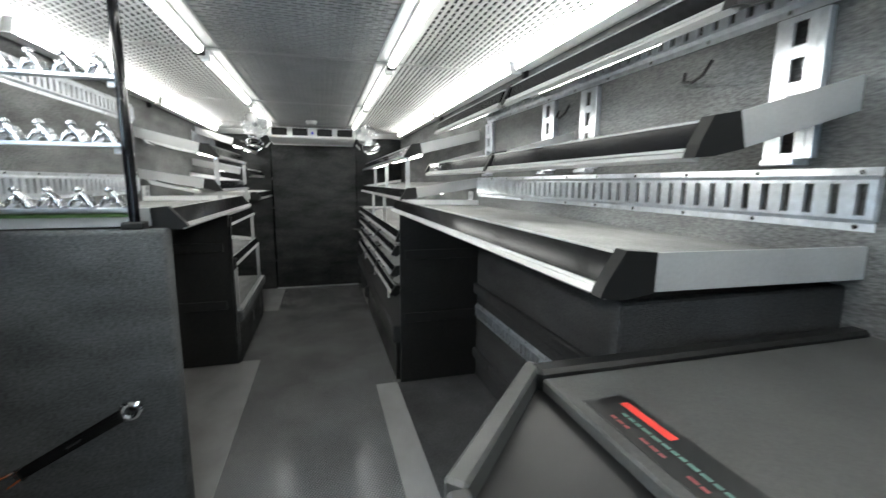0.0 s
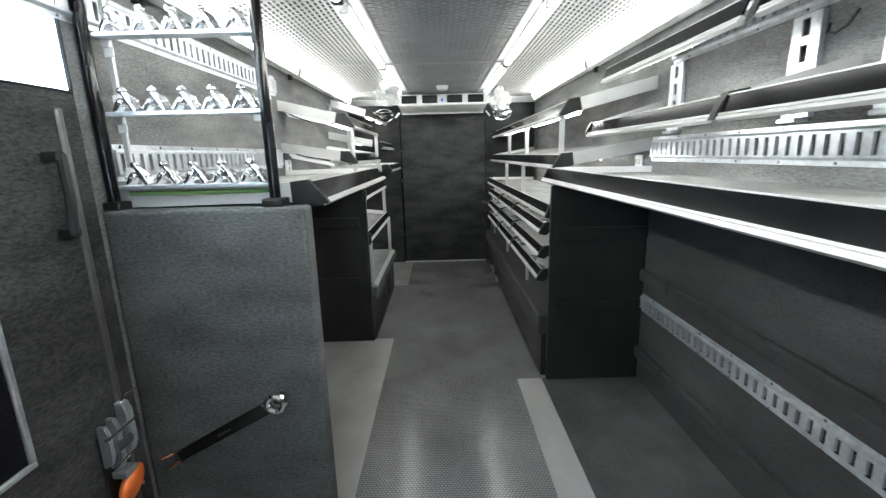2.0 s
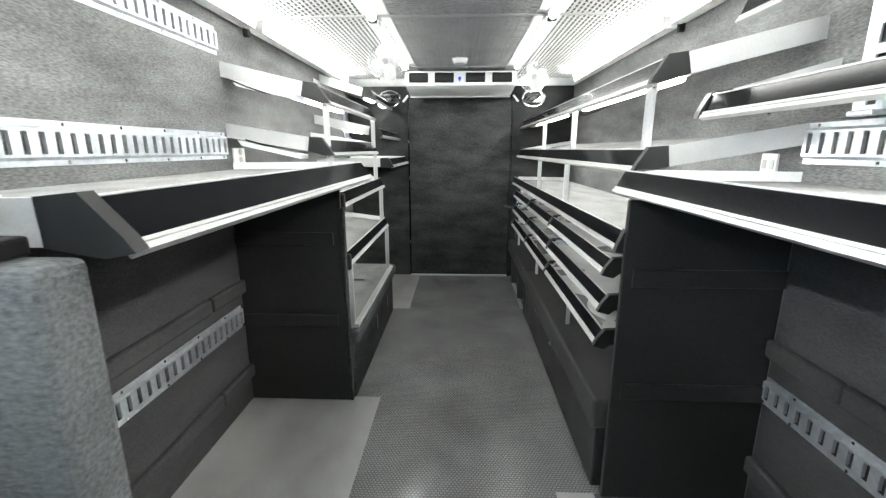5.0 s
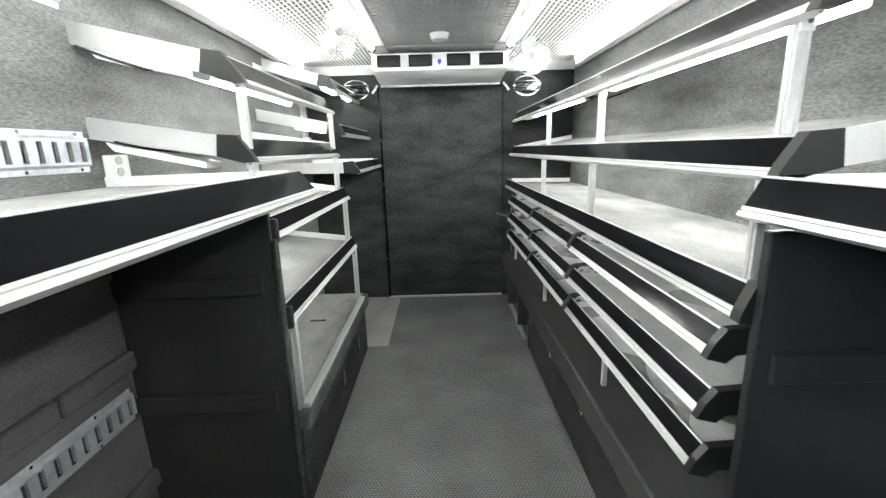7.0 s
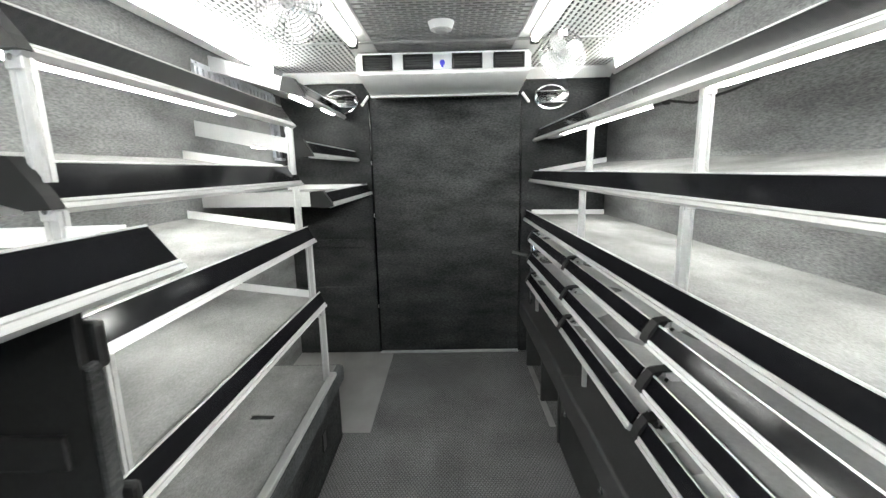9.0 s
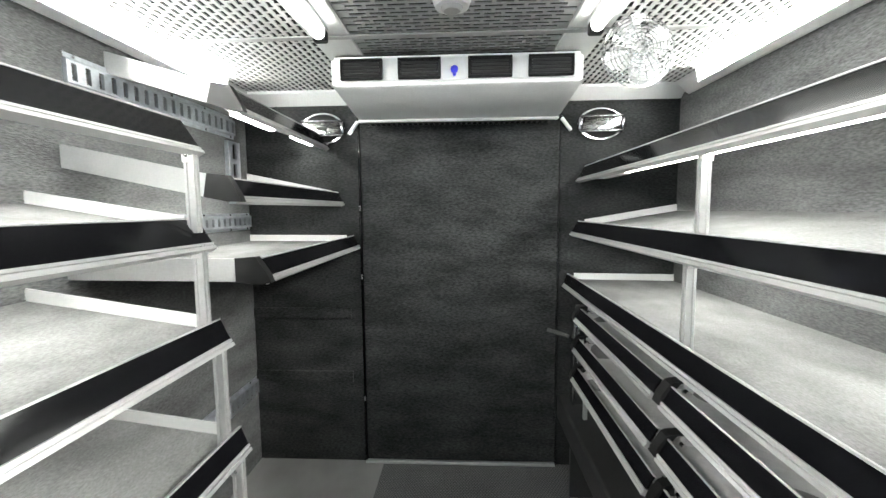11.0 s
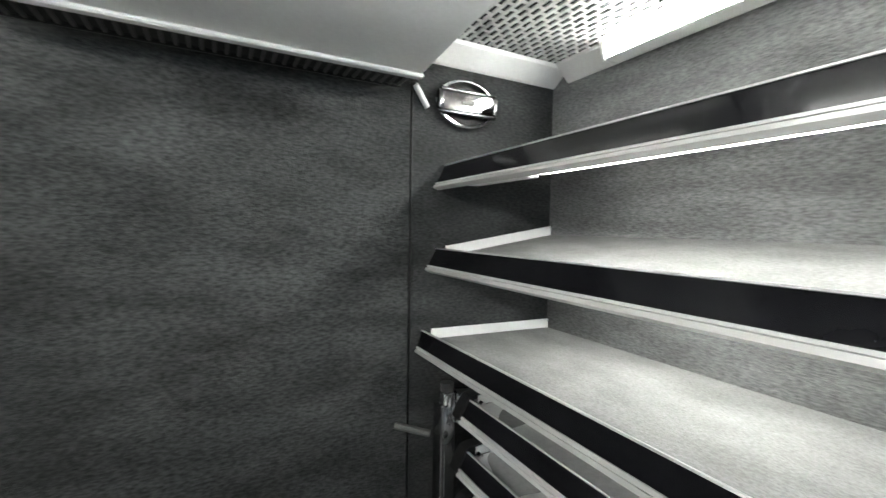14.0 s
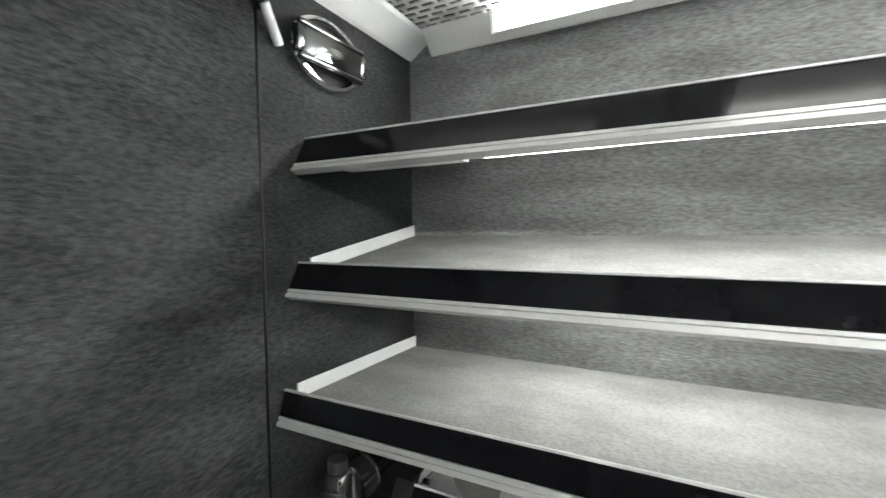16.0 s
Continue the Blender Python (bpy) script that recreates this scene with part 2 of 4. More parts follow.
# ---- structure ----
def build_shell():
    setting("floor", box(bm_(), XL, XR, YF, YE, -0.06, 0.0), RUBBER, "dark grey ribbed rubber floor of the truck aisle", "floor")
    setting("floor_sheet", box(bm_(), 0.43, XR - 0.002, -1.0, 2.6, 0.0005, 0.004, 0.001), SHEET, "smooth dark floor sheet under the long bench", "floor sheet")
    for y0, y1, x0, x1 in ((-1.0, 2.6, 0.29, 0.429), (1.74, 3.2, XL + 0.002, -0.475), (4.47, YE - 0.002, XL + 0.002, -0.47)):
        setting("floor_plate", box(bm_(), x0, x1, y0, y1, 0.0005, 0.005, 0.001), PLATE, "smooth brushed aluminium floor plate beside the aisle", "floor plate")
    setting("wall_right", box(bm_(), XR, XR + 0.06, YF, YE + 0.06, -0.06, ZC + 0.2), CARPET, "charcoal carpeted side wall of the truck", "wall")
    # the wall with the side door's window
    bm = bm_()
    box(bm, XL - 0.06, XL, 1.64, YE + 0.06, -0.06, ZC + 0.2)
    setting("wall_left", bm, CARPET, "charcoal carpeted side wall of the truck", "wall")
    bm = bm_()
    box(bm, XL - 0.06, XL, YF, 0.35, -0.06, ZC + 0.2)
    box(bm, XL - 0.06, XL, 0.35, 1.64, -0.06, 1.455)
    box(bm, XL - 0.06, XL, 0.35, 1.64, 1.80, ZC + 0.2)
    setting("wall_side_door", bm, CARPET_DARK, "black carpeted wall round the side door and its window", "wall")
    bm = bm_()
    for x0, x1, z0, z1 in ((XL - 0.06, XR + 0.06, -0.06, 0.85), (XL - 0.06, XR + 0.06, 1.5, ZC + 0.2), (XL - 0.06, -0.9, 0.85, 1.5), (0.75, XR + 0.06, 0.85, 1.5)):
        box(bm, x0, x1, YF - 0.06, YF, z0, z1)
    setting("wall_front", bm, CARPET, "charcoal front wall with an added window opening", "wall")
    # unseen opening behind the camera, added with its glow as a bluish fill
    w = tagged(thing("window_2", "unseen window added in the front wall", "window", (-0.075, YF, 0.85)), kind="structure")
    pane = part("pane", box(bm_(), -0.898, 0.748, YF - 0.03, YF - 0.026, 0.852, 1.498), CLEAR, w)
    pane.visible_shadow = False
    tagged(part("backdrop", box(bm_(), -1.6, 1.4, YF - 0.5, YF - 0.48, 0.3, 2.0), FRONT_FILL_GLOW), "pale blue fill glow added behind the unseen front window", "backdrop", kind="structure")
    setting("wall_end", box(bm_(), XL, XR, YE, YE + 0.06, -0.06, ZC + 0.2), CARPET_DARK, "black carpeted end wall round the rear door", "wall")
    for z in (0.79, 0.46):
        setting("trim", box(bm_(), XL, -0.62, YE - 0.012, YE, z - 0.03, z + 0.03, 0.006, 2), CARPET_DARK, "carpeted rib across the end wall", "trim")
    # dark layer and ribs under the benches: shade painted over the charcoal wall
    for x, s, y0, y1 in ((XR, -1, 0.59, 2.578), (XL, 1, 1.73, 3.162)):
        setting("wall_lining", box(bm_(), x, x + s * 0.0035, y0, y1, 0.006, 1.12), CARPET_SHADED, "dark carpet layer put under the bench for its shade", "wall lining")
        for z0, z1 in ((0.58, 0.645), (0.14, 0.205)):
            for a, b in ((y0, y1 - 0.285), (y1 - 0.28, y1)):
                setting("trim", box(bm_(), x + s * 0.004, x + s * 0.034, a, b, z0, z1, 0.012, 3), CARPET_SHADED, "carpeted rib along the side wall under the bench", "trim")
    # window in the side door
    w = tagged(thing("window_1", "bright window in the carpeted side door", "window", (XL, 0.98, 1.455)), kind="structure")
    for name, b in (("window_frame", (0.35, 1.64, 1.455, 1.463)), ("window_frame", (0.35, 1.64, 1.78, 1.80)), ("window_frame", (0.35, 0.37, 1.463, 1.78)), ("window_frame", (1.632, 1.64, 1.463, 1.78))):
        part(name, box(bm_(), XL - 0.012, XL + 0.003, b[0], b[1], b[2], b[3], 0.003), CAP, w)
    pane = part("pane", box(bm_(), XL - 0.01, XL - 0.006, 0.37, 1.632, 1.463, 1.78), CLEAR, w)
    pane.visible_shadow = False
    tagged(part("backdrop", box(bm_(), XL - 0.02, XL - 0.014, 0.352, 1.638, 1.457, 1.798), DAY_GLOW), "white overcast daylight outside the window", "backdrop", kind="structure")
    # side door edge trims and grab handle
    setting("door_1", box(bm_(), XL + 0.001, XL + 0.012, 0.75, 1.60, 0.02, 1.44, 0.004), CARPET_DARK, "charcoal carpeted side door with a black grab handle", "door")
    setting("trim", box(bm_(), XL + 0.001, XL + 0.02, 1.548, 1.572, 0.02, 1.41, 0.005), EDGE, "grey metal edge trim of the side door", "trim")
    g = tagged(thing("window_3", "dark lower glass of the side door in a bright frame", "window", (XL + 0.012, 1.02, 0.55)), kind="structure")
    for y0, y1, z0, z1 in ((0.78, 1.285, 0.555, 0.57), (0.78, 1.285, 0.99, 1.005), (0.78, 0.795, 0.5705, 0.9895), (1.27, 1.285, 0.5705, 0.9895)):
        part("window_frame", box(bm_(), XL + 0.0122, XL + 0.024, y0, y1, z0, z1, 0.003), STEEL, g)
    part("pane", box(bm_(), XL + 0.0122, XL + 0.016, 0.7955, 1.2695, 0.571, 0.989), GLOSS, g)
    h = thing("grab_handle", "black plastic grab handle on the side door", "handle", (XL + 0.012, 1.49, 1.09))
    part("bar", tube_path(bm_(), [(XL + 0.05, 1.49, 1.09), (XL + 0.055, 1.495, 1.18), (XL + 0.05, 1.50, 1.285)], 0.012), CAP, h, smooth=True)
    for z in (1.09, 1.285):
        part("mount", box(bm_(), XL + 0.012, XL + 0.056, 1.48, 1.51, z - 0.012, z + 0.012, 0.004), CAP, h)
    # rear door
    d = tagged(thing("door_2", "black carpeted rear door with a pale sill", "door", (-0.075, YE, 0)), kind="structure")
    part("leaf", box(bm_(), -0.553, 0.405, YE - 0.012, YE - 0.0005, 0.018, 1.755, 0.006, 2), CARPET_DARK, d)
    part("gasket", box(bm_(), -0.567, -0.556, YE - 0.018, YE - 0.0005, 0.0, 1.76, 0.003), GLOSS, d)
    part("gasket", box(bm_(), 0.4075, 0.412, YE - 0.01, YE - 0.0005, 0.0, 1.76, 0.002), CAP, d)
    part("sill", box(bm_(), -0.565, 0.405, YE - 0.028, YE - 0.0005, 0.002, 0.015, 0.003), ALU, d, "bright aluminium sill")
    for z in (0.35, 0.98, 1.32):
        part("hinge_pin", rod(bm_(), (-0.561, YE - 0.02, z - 0.012), (-0.561, YE - 0.02, z + 0.012), 0.005, 8), CHROME, d)
    for x, s in ((-0.585, 1), (0.435, -1)):
        r = thing("door_closer_arm", "short white angled arm beside the rear door", "bracket", (x, YE, 1.70))
        part("arm", rod(bm_(), (x - 0.022 * s, YE - 0.012, 1.68), (x + 0.026 * s, YE - 0.03, 1.735), 0.009, 10), WHITE, r, smooth=True)
        part("clip", ball(bm_(), (x + 0.026 * s, YE - 0.02, 1.735), 0.012), CAP, r, smooth=True)


def perforated(x0, x1, y0, y1, z, long_axis, pitch, row, slot, width):
    """A sheet with rows of staggered slots cut through it."""
    verts, faces = [], []

    def quad(*ps):
        k = len(verts)
        verts.extend(ps)
        faces.append(tuple(range(k, k + len(ps))))
    a0, a1, b0, b1 = (x0, x1, y0, y1) if long_axis == "x" else (y0, y1, x0, x1)

    def P(a, b, dz=0.0):
        return (a, b, z + dz) if long_axis == "x" else (b, a, z + dz)
    rows = int((b1 - b0) / row)
    for r in range(rows):
        ba = b0 + (b1 - b0) * r / rows
        bb = b0 + (b1 - b0) * (r + 1) / rows
        c0, c1 = (ba + bb) / 2 - width / 2, (ba + bb) / 2 + width / 2
        quad(P(a0, ba), P(a1, ba), P(a1, c0), P(a0, c0))
        quad(P(a0, c1), P(a1, c1), P(a1, bb), P(a0, bb))
        a = a0 + (pitch / 2 if r % 2 else 0.0)
        last = a0
        while a + pitch <= a1 + 1e-6:
            s0, s1 = a + (pitch - slot) / 2, a + (pitch + slot) / 2
            quad(P(last, c0), P(s0, c0), P(s0, c1), P(last, c1))
            quad(P(s0, c0), P(s1, c0), P(s1, c0, 0.004), P(s0, c0, 0.004))
            quad(P(s0, c1), P(s1, c1), P(s1, c1, 0.004), P(s0, c1, 0.004))
            last = s1
            a += pitch
        quad(P(last, c0), P(a1, c0), P(a1, c1), P(last, c1))
    return verts, faces


BARS = (-0.35, 0.92, 2.19, 3.45, 4.72)


def build_ceiling():
    setting("roof", box(bm_(), XL, XR, YF, YE, ZC + 0.05, ZC + 0.09), DARK, "dark roof skin above the perforated ceiling", "roof")
    for x0, x1, ax, m, label in ((-0.415, 0.275, "x", CEIL_MID, "grey perforated centre panel of the ceiling"), (XL, -0.545, "y", CEIL, "white perforated side panel of the ceiling"), (0.405, XR, "y", CEIL, "white perforated side panel of the ceiling")):
        v, f = perforated(x0, x1, YF, YE, ZC, ax, *((0.06, 0.024, 0.048, 0.0155) if ax == "x" else (0.044, 0.025, 0.031, 0.0135)))
        me = bpy.data.meshes.new("ceiling")
        me.from_pydata([[c * UNIT for c in p] for p in v], [], f)
        me.materials.append(m)
        tagged(new("ceiling", me), label, "ceiling", kind="structure")
    for x0, x1 in ((-0.545, -0.415), (0.275, 0.405)):
        setting("ceiling_runner", box(bm_(), x0, x1, YF, YE, ZC - 0.008, ZC + 0.012, 0.003), WHITE, "white metal runner carrying the ceiling tubes", "ceiling")
    for y in BARS:
        setting("ceiling_bar", box(bm_(), XL, XR, y - 0.014, y + 0.014, ZC - 0.014, ZC - 0.0085, 0.002), PANEL, "thin grey cross bar under the ceiling", "ceiling")
    setting("trim", prism(bm_(), [(YE - 0.001, 1.818), (YE - 0.001, ZC - 0.001), (YE - 0.075, ZC - 0.001), (YE - 0.07, ZC - 0.012), (YE - 0.012, 1.822)], XL + 0.001, XR - 0.001, "x"), WHITE, "white angle trim over the rear door", "trim")
    for x, s in ((XL, 1), (XR, -1)):
        setting("trim", prism(bm_(), [(x + s * 0.001, 1.818), (x + s * 0.001, ZC - 0.001), (x + s * 0.06, ZC - 0.001), (x + s * 0.055, ZC - 0.01), (x + s * 0.01, 1.822)], YF, YE - 0.077), WHITE, "white angle trim between wall and ceiling", "trim")
        for y0, y1 in ((-0.6, 0.45), (0.5, 1.93), (1.98, 3.42), (3.49, 5.13)):
            t = thing("led_strip_light", "long white LED strip light in the wall corner", "strip light", (x + s * 0.03, (y0 + y1) / 2, 1.84), "corner strip lights")
            part("diffuser", prism(bm_(), [(x + s * 0.045, 1.822), (x + s * 0.072, 1.822), (x + s * 0.086, 1.862), (x + s * 0.07, 1.864)], y0 + 0.01, y1 - 0.01), STRIP_GLOW, t)
            part("housing", prism(bm_(), [(x + s * 0.012, 1.824), (x + s * 0.03, 1.810), (x + s * 0.074, 1.810), (x + s * 0.076, 1.8135), (x + s * 0.044, 1.8175), (x + s * 0.044, 1.864)], y0 + 0.01, y1 - 0.01), WHITE, t, "white metal housing with a lower lip")
            for y in (y0, y1 - 0.01):
                part("end_cap", prism(bm_(), [(x + s * 0.012, 1.823), (x + s * 0.03, 1.808), (x + s * 0.078, 1.808), (x + s * 0.09, 1.8642), (x + s * 0.06, 1.8642)], y, y + 0.0095), WHITE, t)
        for y in (1.955, 3.455):
            c = thing("strip_connector", "small black cable clip between the strip lights", "clip", (x + s * 0.02, y, 1.80))
            part("clip_body", box(bm_(), x + s * 0.0005, x + s * 0.03, y - 0.012, y + 0.012, 1.78, 1.835, 0.004), CAP, c)
    # ceiling tubes
    for x in (-0.485, 0.34):
        for y0, y1 in ((-0.31, 0.88), (0.96, 2.15), (2.23, 3.41), (3.49, 4.66)):
            t = thing("tube_light", "white LED tube on the ceiling runner", "tube light", (x, (y0 + y1) / 2, ZC - 0.01), "ceiling tubes")
            part("base", box(bm_(), x - 0.022, x + 0.022, y0, y1, ZC - 0.02, ZC - 0.0085, 0.003), WHITE, t)
            bm = bm_()
            bmesh.ops.create_cone(bm, cap_ends=True, segments=14, radius1=0.019, radius2=0.019, depth=y1 - y0 - 0.06, matrix=Matrix.Translation((x, (y0 + y1) / 2, ZC - 0.032)) @ Matrix.Rotation(radians(90), 4, "X"))
            part("tube", bm, TUBE_GLOW, t, smooth=True)
            for y in (y0, y1):
                s = 1 if y == y0 else -1
                part("socket", box(bm_(), x - 0.021, x + 0.021, y, y + s * 0.029, ZC - 0.054, ZC - 0.0195, 0.004), WHITE if y == y0 else CAP, t)
    p = thing("ceiling_puck", "round white detector on the ceiling", "detector", (-0.08, 4.5, ZC))
    part("body", rod(bm_(), (-0.08, 4.5, ZC - 0.03), (-0.08, 4.5, ZC - 0.0005), 0.045, 28, 0.056), WHITE, p, smooth=True)
    part("grille", rod(bm_(), (-0.08, 4.5, ZC - 0.04), (-0.08, 4.5, ZC - 0.0305), 0.022, 20, 0.03), PANEL, p, smooth=True)


# ---- shelving ----
def shelf(owner, s, y0, y1, front, lip, wall, near="", far="", name="shelf", deck=None, split=()):
    """A shelf part under owner. s: +1 at the right wall, -1 at the left one. front, lip: (x, z) of the rail's lower edge and the strip's top;
    wall: (x, z) of the line at the wall as high as the strip's top. near, far: 'cap' for a black cap with a grey end panel, 'plate' for a pale upstand."""
    a, t, w = Vector(front), Vector(lip), Vector(wall)
    up = (t - a).normalized()
    out = Vector((-up.y, up.x)) if s > 0 else Vector((up.y, -up.x))
    h = (t - a).length
    run = (w - t).normalized()
    down = Vector((run.y, -run.x)) * (1 if s > 0 else -1)

    def at(al, o):
        p = a + up * al + out * o
        return (p.x, p.y)
    d0, d1 = t + down * 0.03 + run * 0.004, w + down * 0.03
    body = part(name, prism(bm_(), [tuple(d0), tuple(d1), tuple(d1 + down * 0.016), tuple(d0 + down * 0.016)], y0, y1), deck or DECK, owner)
    if name == "top":
        part("underside", prism(bm_(), [tuple(d0 + down * 0.0165 + run * 0.02), tuple(d1 + down * 0.0165), tuple(d1 + down * 0.03), tuple(d0 + down * 0.03 + run * 0.02)], y0, y1), BOARD, body, "black laminate underside")
    part("rail", prism(bm_(), [at(0, -0.012), at(0, 0.006), at(0.0085, 0.006), at(0.0092, 0.0005), at(0.0115, 0.0005), at(0.0122, 0.0045), at(0.018, 0.0045), at(0.019, 0.001), at(0.019, -0.012)], y0, y1), ALU, body, "pale aluminium channel rail")
    cuts = [y0, *split, y1]
    for c0, c1 in zip(cuts, cuts[1:]):
        part("price_strip", prism(bm_(), [at(0.0195, -0.004), at(0.0195, 0.002), at(h - 0.004, 0.002), at(h - 0.004, -0.004)], c0 + 0.0002, c1 - 0.0002), GLOSS, body, "glossy black label strip")
    part("edge_trim", prism(bm_(), [at(h - 0.0038, -0.006), at(h - 0.0038, 0.0035), at(h, 0.0035), at(h, -0.006)], y0, y1), ALU, body)
    for kind, y, d in ((near, y0, 1), (far, y1, -1)):
        if kind == "cap":
            e0 = t + run * 0.052
            part("end_cap", prism(bm_(), [at(-0.003, 0.009), at(0.02, 0.011), tuple(t + out * 0.006 + up * 0.004), tuple(e0 + up * 0.002), tuple(e0 + down * 0.062), tuple(a + run * 0.03 + down * 0.004)], y - 0.014 * d, y + 0.012 * d), CAP, body)
            part("end_panel", prism(bm_(), [tuple(e0 - run * 0.004), tuple(w), tuple(w + down * 0.062), tuple(e0 - run * 0.004 + down * 0.062)], y - 0.008 * d, y - 0.003 * d), PANEL, body, "satin grey metal end panel")
        if kind == "plate":
            part("end_plate", prism(bm_(), [tuple(t + run * 0.03 - down * 0.002), tuple(w - down * 0.002), tuple(w + down * 0.029), tuple(t + run * 0.03 + down * 0.029)], y - 0.004 if d < 0 else y, y if d < 0 else y + 0.004), WHITE, body, "white metal upstand")
    return body


def post(owner, x, y, z0, z1):
    side = [(0.0105, 0.010), (0.0105, 0.003), (0.013, 0.003), (0.013, -0.003), (0.0105, -0.003), (0.012, -0.0125), (0.006, -0.0125), (0.005, -0.009)]
    bm = prism(bm_(), [(x + a, y + b) for a, b in side] + [(x - a, y + b) for a, b in side[::-1]], z0, z1, "z")
    p = part("post", bm, ALU, owner)
    part("bracket", box(bm_(), x - 0.014, x + 0.014, y - 0.0165, y - 0.0127, z1 - 0.032, z1, 0.002), ALU, p)
    part("bolt", rod(bm_(), (x, y - 0.0167, z1 - 0.016), (x, y - 0.0205, z1 - 0.016), 0.005, 10), CHROME, p, smooth=True)
    return p


def shelf_tube(s, x, z, y0, y1, lead=0, drop=0.008):
    """A slim LED tube under a shelf, or an added unseen light, with a black plug and a short cable at one end."""
    t = thing("shelf_light", "slim white LED tube or added light under a shelf", "tube light", (x, (y0 + y1) / 2, z), "shelf lights")
    part("housing", box(bm_(), x - 0.018, x + 0.018, y0, y1, z - drop, z, 0.002), WHITE, t)
    part("tube", box(bm_(), x - 0.014, x + 0.014, y0 + 0.02, y1 - 0.02, z - drop - 0.014, z - drop - 0.0005, 0.005, 2), SHELF_GLOW, t)
    if lead:
        y = y0 if lead < 0 else y1
        part("plug", box(bm_(), x - 0.013, x + 0.013, y, y + lead * 0.07, z - 0.026, z - 0.004, 0.004), CAP, t)
        part("cable", tube_path(bm_(), [(x, y + lead * 0.065, z - 0.014), (x + s * 0.05, y + lead * 0.12, z - 0.03), (x + s * 0.1, y + lead * 0.2, z - 0.012), (x + s * 0.13, y + lead * 0.26, z + 0.004)], 0.004, 6), CAP, t, smooth=True)


def etrack(x, s, y0, y1, z0, z1, label):
    """A slotted tie-down rail along a wall at x, its face towards s."""
    t = thing("tie_down_rail", label, "tie-down rail", (x, (y0 + y1) / 2, z0), "slotted wall rails")
    verts, faces = [], []

    def quad(*ps):
        k = len(verts)
        verts.extend(ps)
        faces.append((k, k + 1, k + 2, k + 3))
    h = z1 - z0
    xa, xb, xc = x + s * 0.001, x + s * 0.014, x + s * 0.004
    za, zb, zc, zd = z0, z0 + h * 0.16, z1 - h * 0.16, z1
    quad((xc, y0, za), (xc, y1, za), (xc, y1, zb - 0.004), (xc, y0, zb - 0.004))
    quad((xc, y0, zb - 0.004), (xc, y1, zb - 0.004), (xb, y1, zb + 0.004), (xb, y0, zb + 0.004))
    quad((xc, y0, zc + 0.004), (xc, y1, zc + 0.004), (xc, y1, zd), (xc, y0, zd))
    quad((xb, y0, zc - 0.004), (xb, y1, zc - 0.004), (xc, y1, zc + 0.004), (xc, y0, zc + 0.004))
    quad((xa, y0, za), (xa, y1, za), (xc, y1, za), (xc, y0, za))
    quad((xa, y0, zd), (xa, y1, zd), (xc, y1, zd), (xc, y0, zd))
    n = max(1, round((y1 - y0) / 0.0447))
    p = (y1 - y0) / n
    e0, e1 = zb + 0.004, zc - 0.004
    m0, m1 = e0 + 0.007, e1 - 0.007
    for i in range(n):
        c = y0 + p * (i + 0.5)
        q0, q1 = c - 0.0085, c + 0.0085
        quad((xb, c - p / 2, e0), (xb, c + p / 2, e0), (xb, c + p / 2, m0), (xb, c - p / 2, m0))
        quad((xb, c - p / 2, m1), (xb, c + p / 2, m1), (xb, c + p / 2, e1), (xb, c - p / 2, e1))
        quad((xb, c - p / 2, m0), (xb, q0, m0), (xb, q0, m1), (xb, c - p / 2, m1))
        quad((xb, q1, m0), (xb, c + p / 2, m0), (xb, c + p / 2, m1), (xb, q1, m1))
        quad((xb, q0, m0), (xb, q0, m1), (xc, q0, m1), (xc, q0, m0))
        quad((xb, q1, m0), (xb, q1, m1), (xc, q1, m1), (xc, q1, m0))
    for y in (y0, y1):
        quad((xa, y, zb), (xb, y, zb), (xb, y, zc), (xa, y, zc))
    me = bpy.data.meshes.new("channel")
    me.from_pydata([[c * UNIT for c in q] for q in verts], [], faces)
    me.materials.append(STEEL)
    ob = new("channel", me)
    ob.parent, ob.matrix_parent_inverse = t, t.matrix_world.inverted()
    bm = bm_()
    for i in range(int((y1 - y0) / 0.2) + 1):
        y = min(y1 - 0.03, y0 + 0.03 + i * 0.2)
        for z in (z0 + h * 0.07, z1 - h * 0.07):
            rod(bm, (xc, y, z), (xc + s * 0.003, y, z), 0.005, 8)
    tagged(part("screws", bm, CHROME, t), kind="stuff")
    return t


def upright_track(x, s, y, z0, z1):
    t = thing("shelf_standard", "upright slotted steel standard on the wall", "wall standard", (x, y, z0), "wall standards")
    bm = bm_()
    for d in (-1, 1):
        box(bm, x + s * 0.001, x + s * 0.02, y + d * 0.035, y + d * 0.05, z0, z1, 0.001)
        box(bm, x + s * 0.014, x + s * 0.02, y + d * 0.014, y + d * 0.035, z0, z1)
    n = max(2, int((z1 - z0) / 0.07))
    for i in range(n + 1):
        z = z0 + (z1 - z0) * i / n
        box(bm, x + s * 0.014, x + s * 0.0195, y - 0.014, y + 0.014, max(z0, z - 0.012), min(z1, z + 0.012))
    part("channel", bm, STEEL, t)
    part("foot", box(bm_(), x + s * 0.001, x + s * 0.045, y - 0.035, y + 0.035, z0 - 0.014, z0 - 0.001, 0.002), STEEL, t)


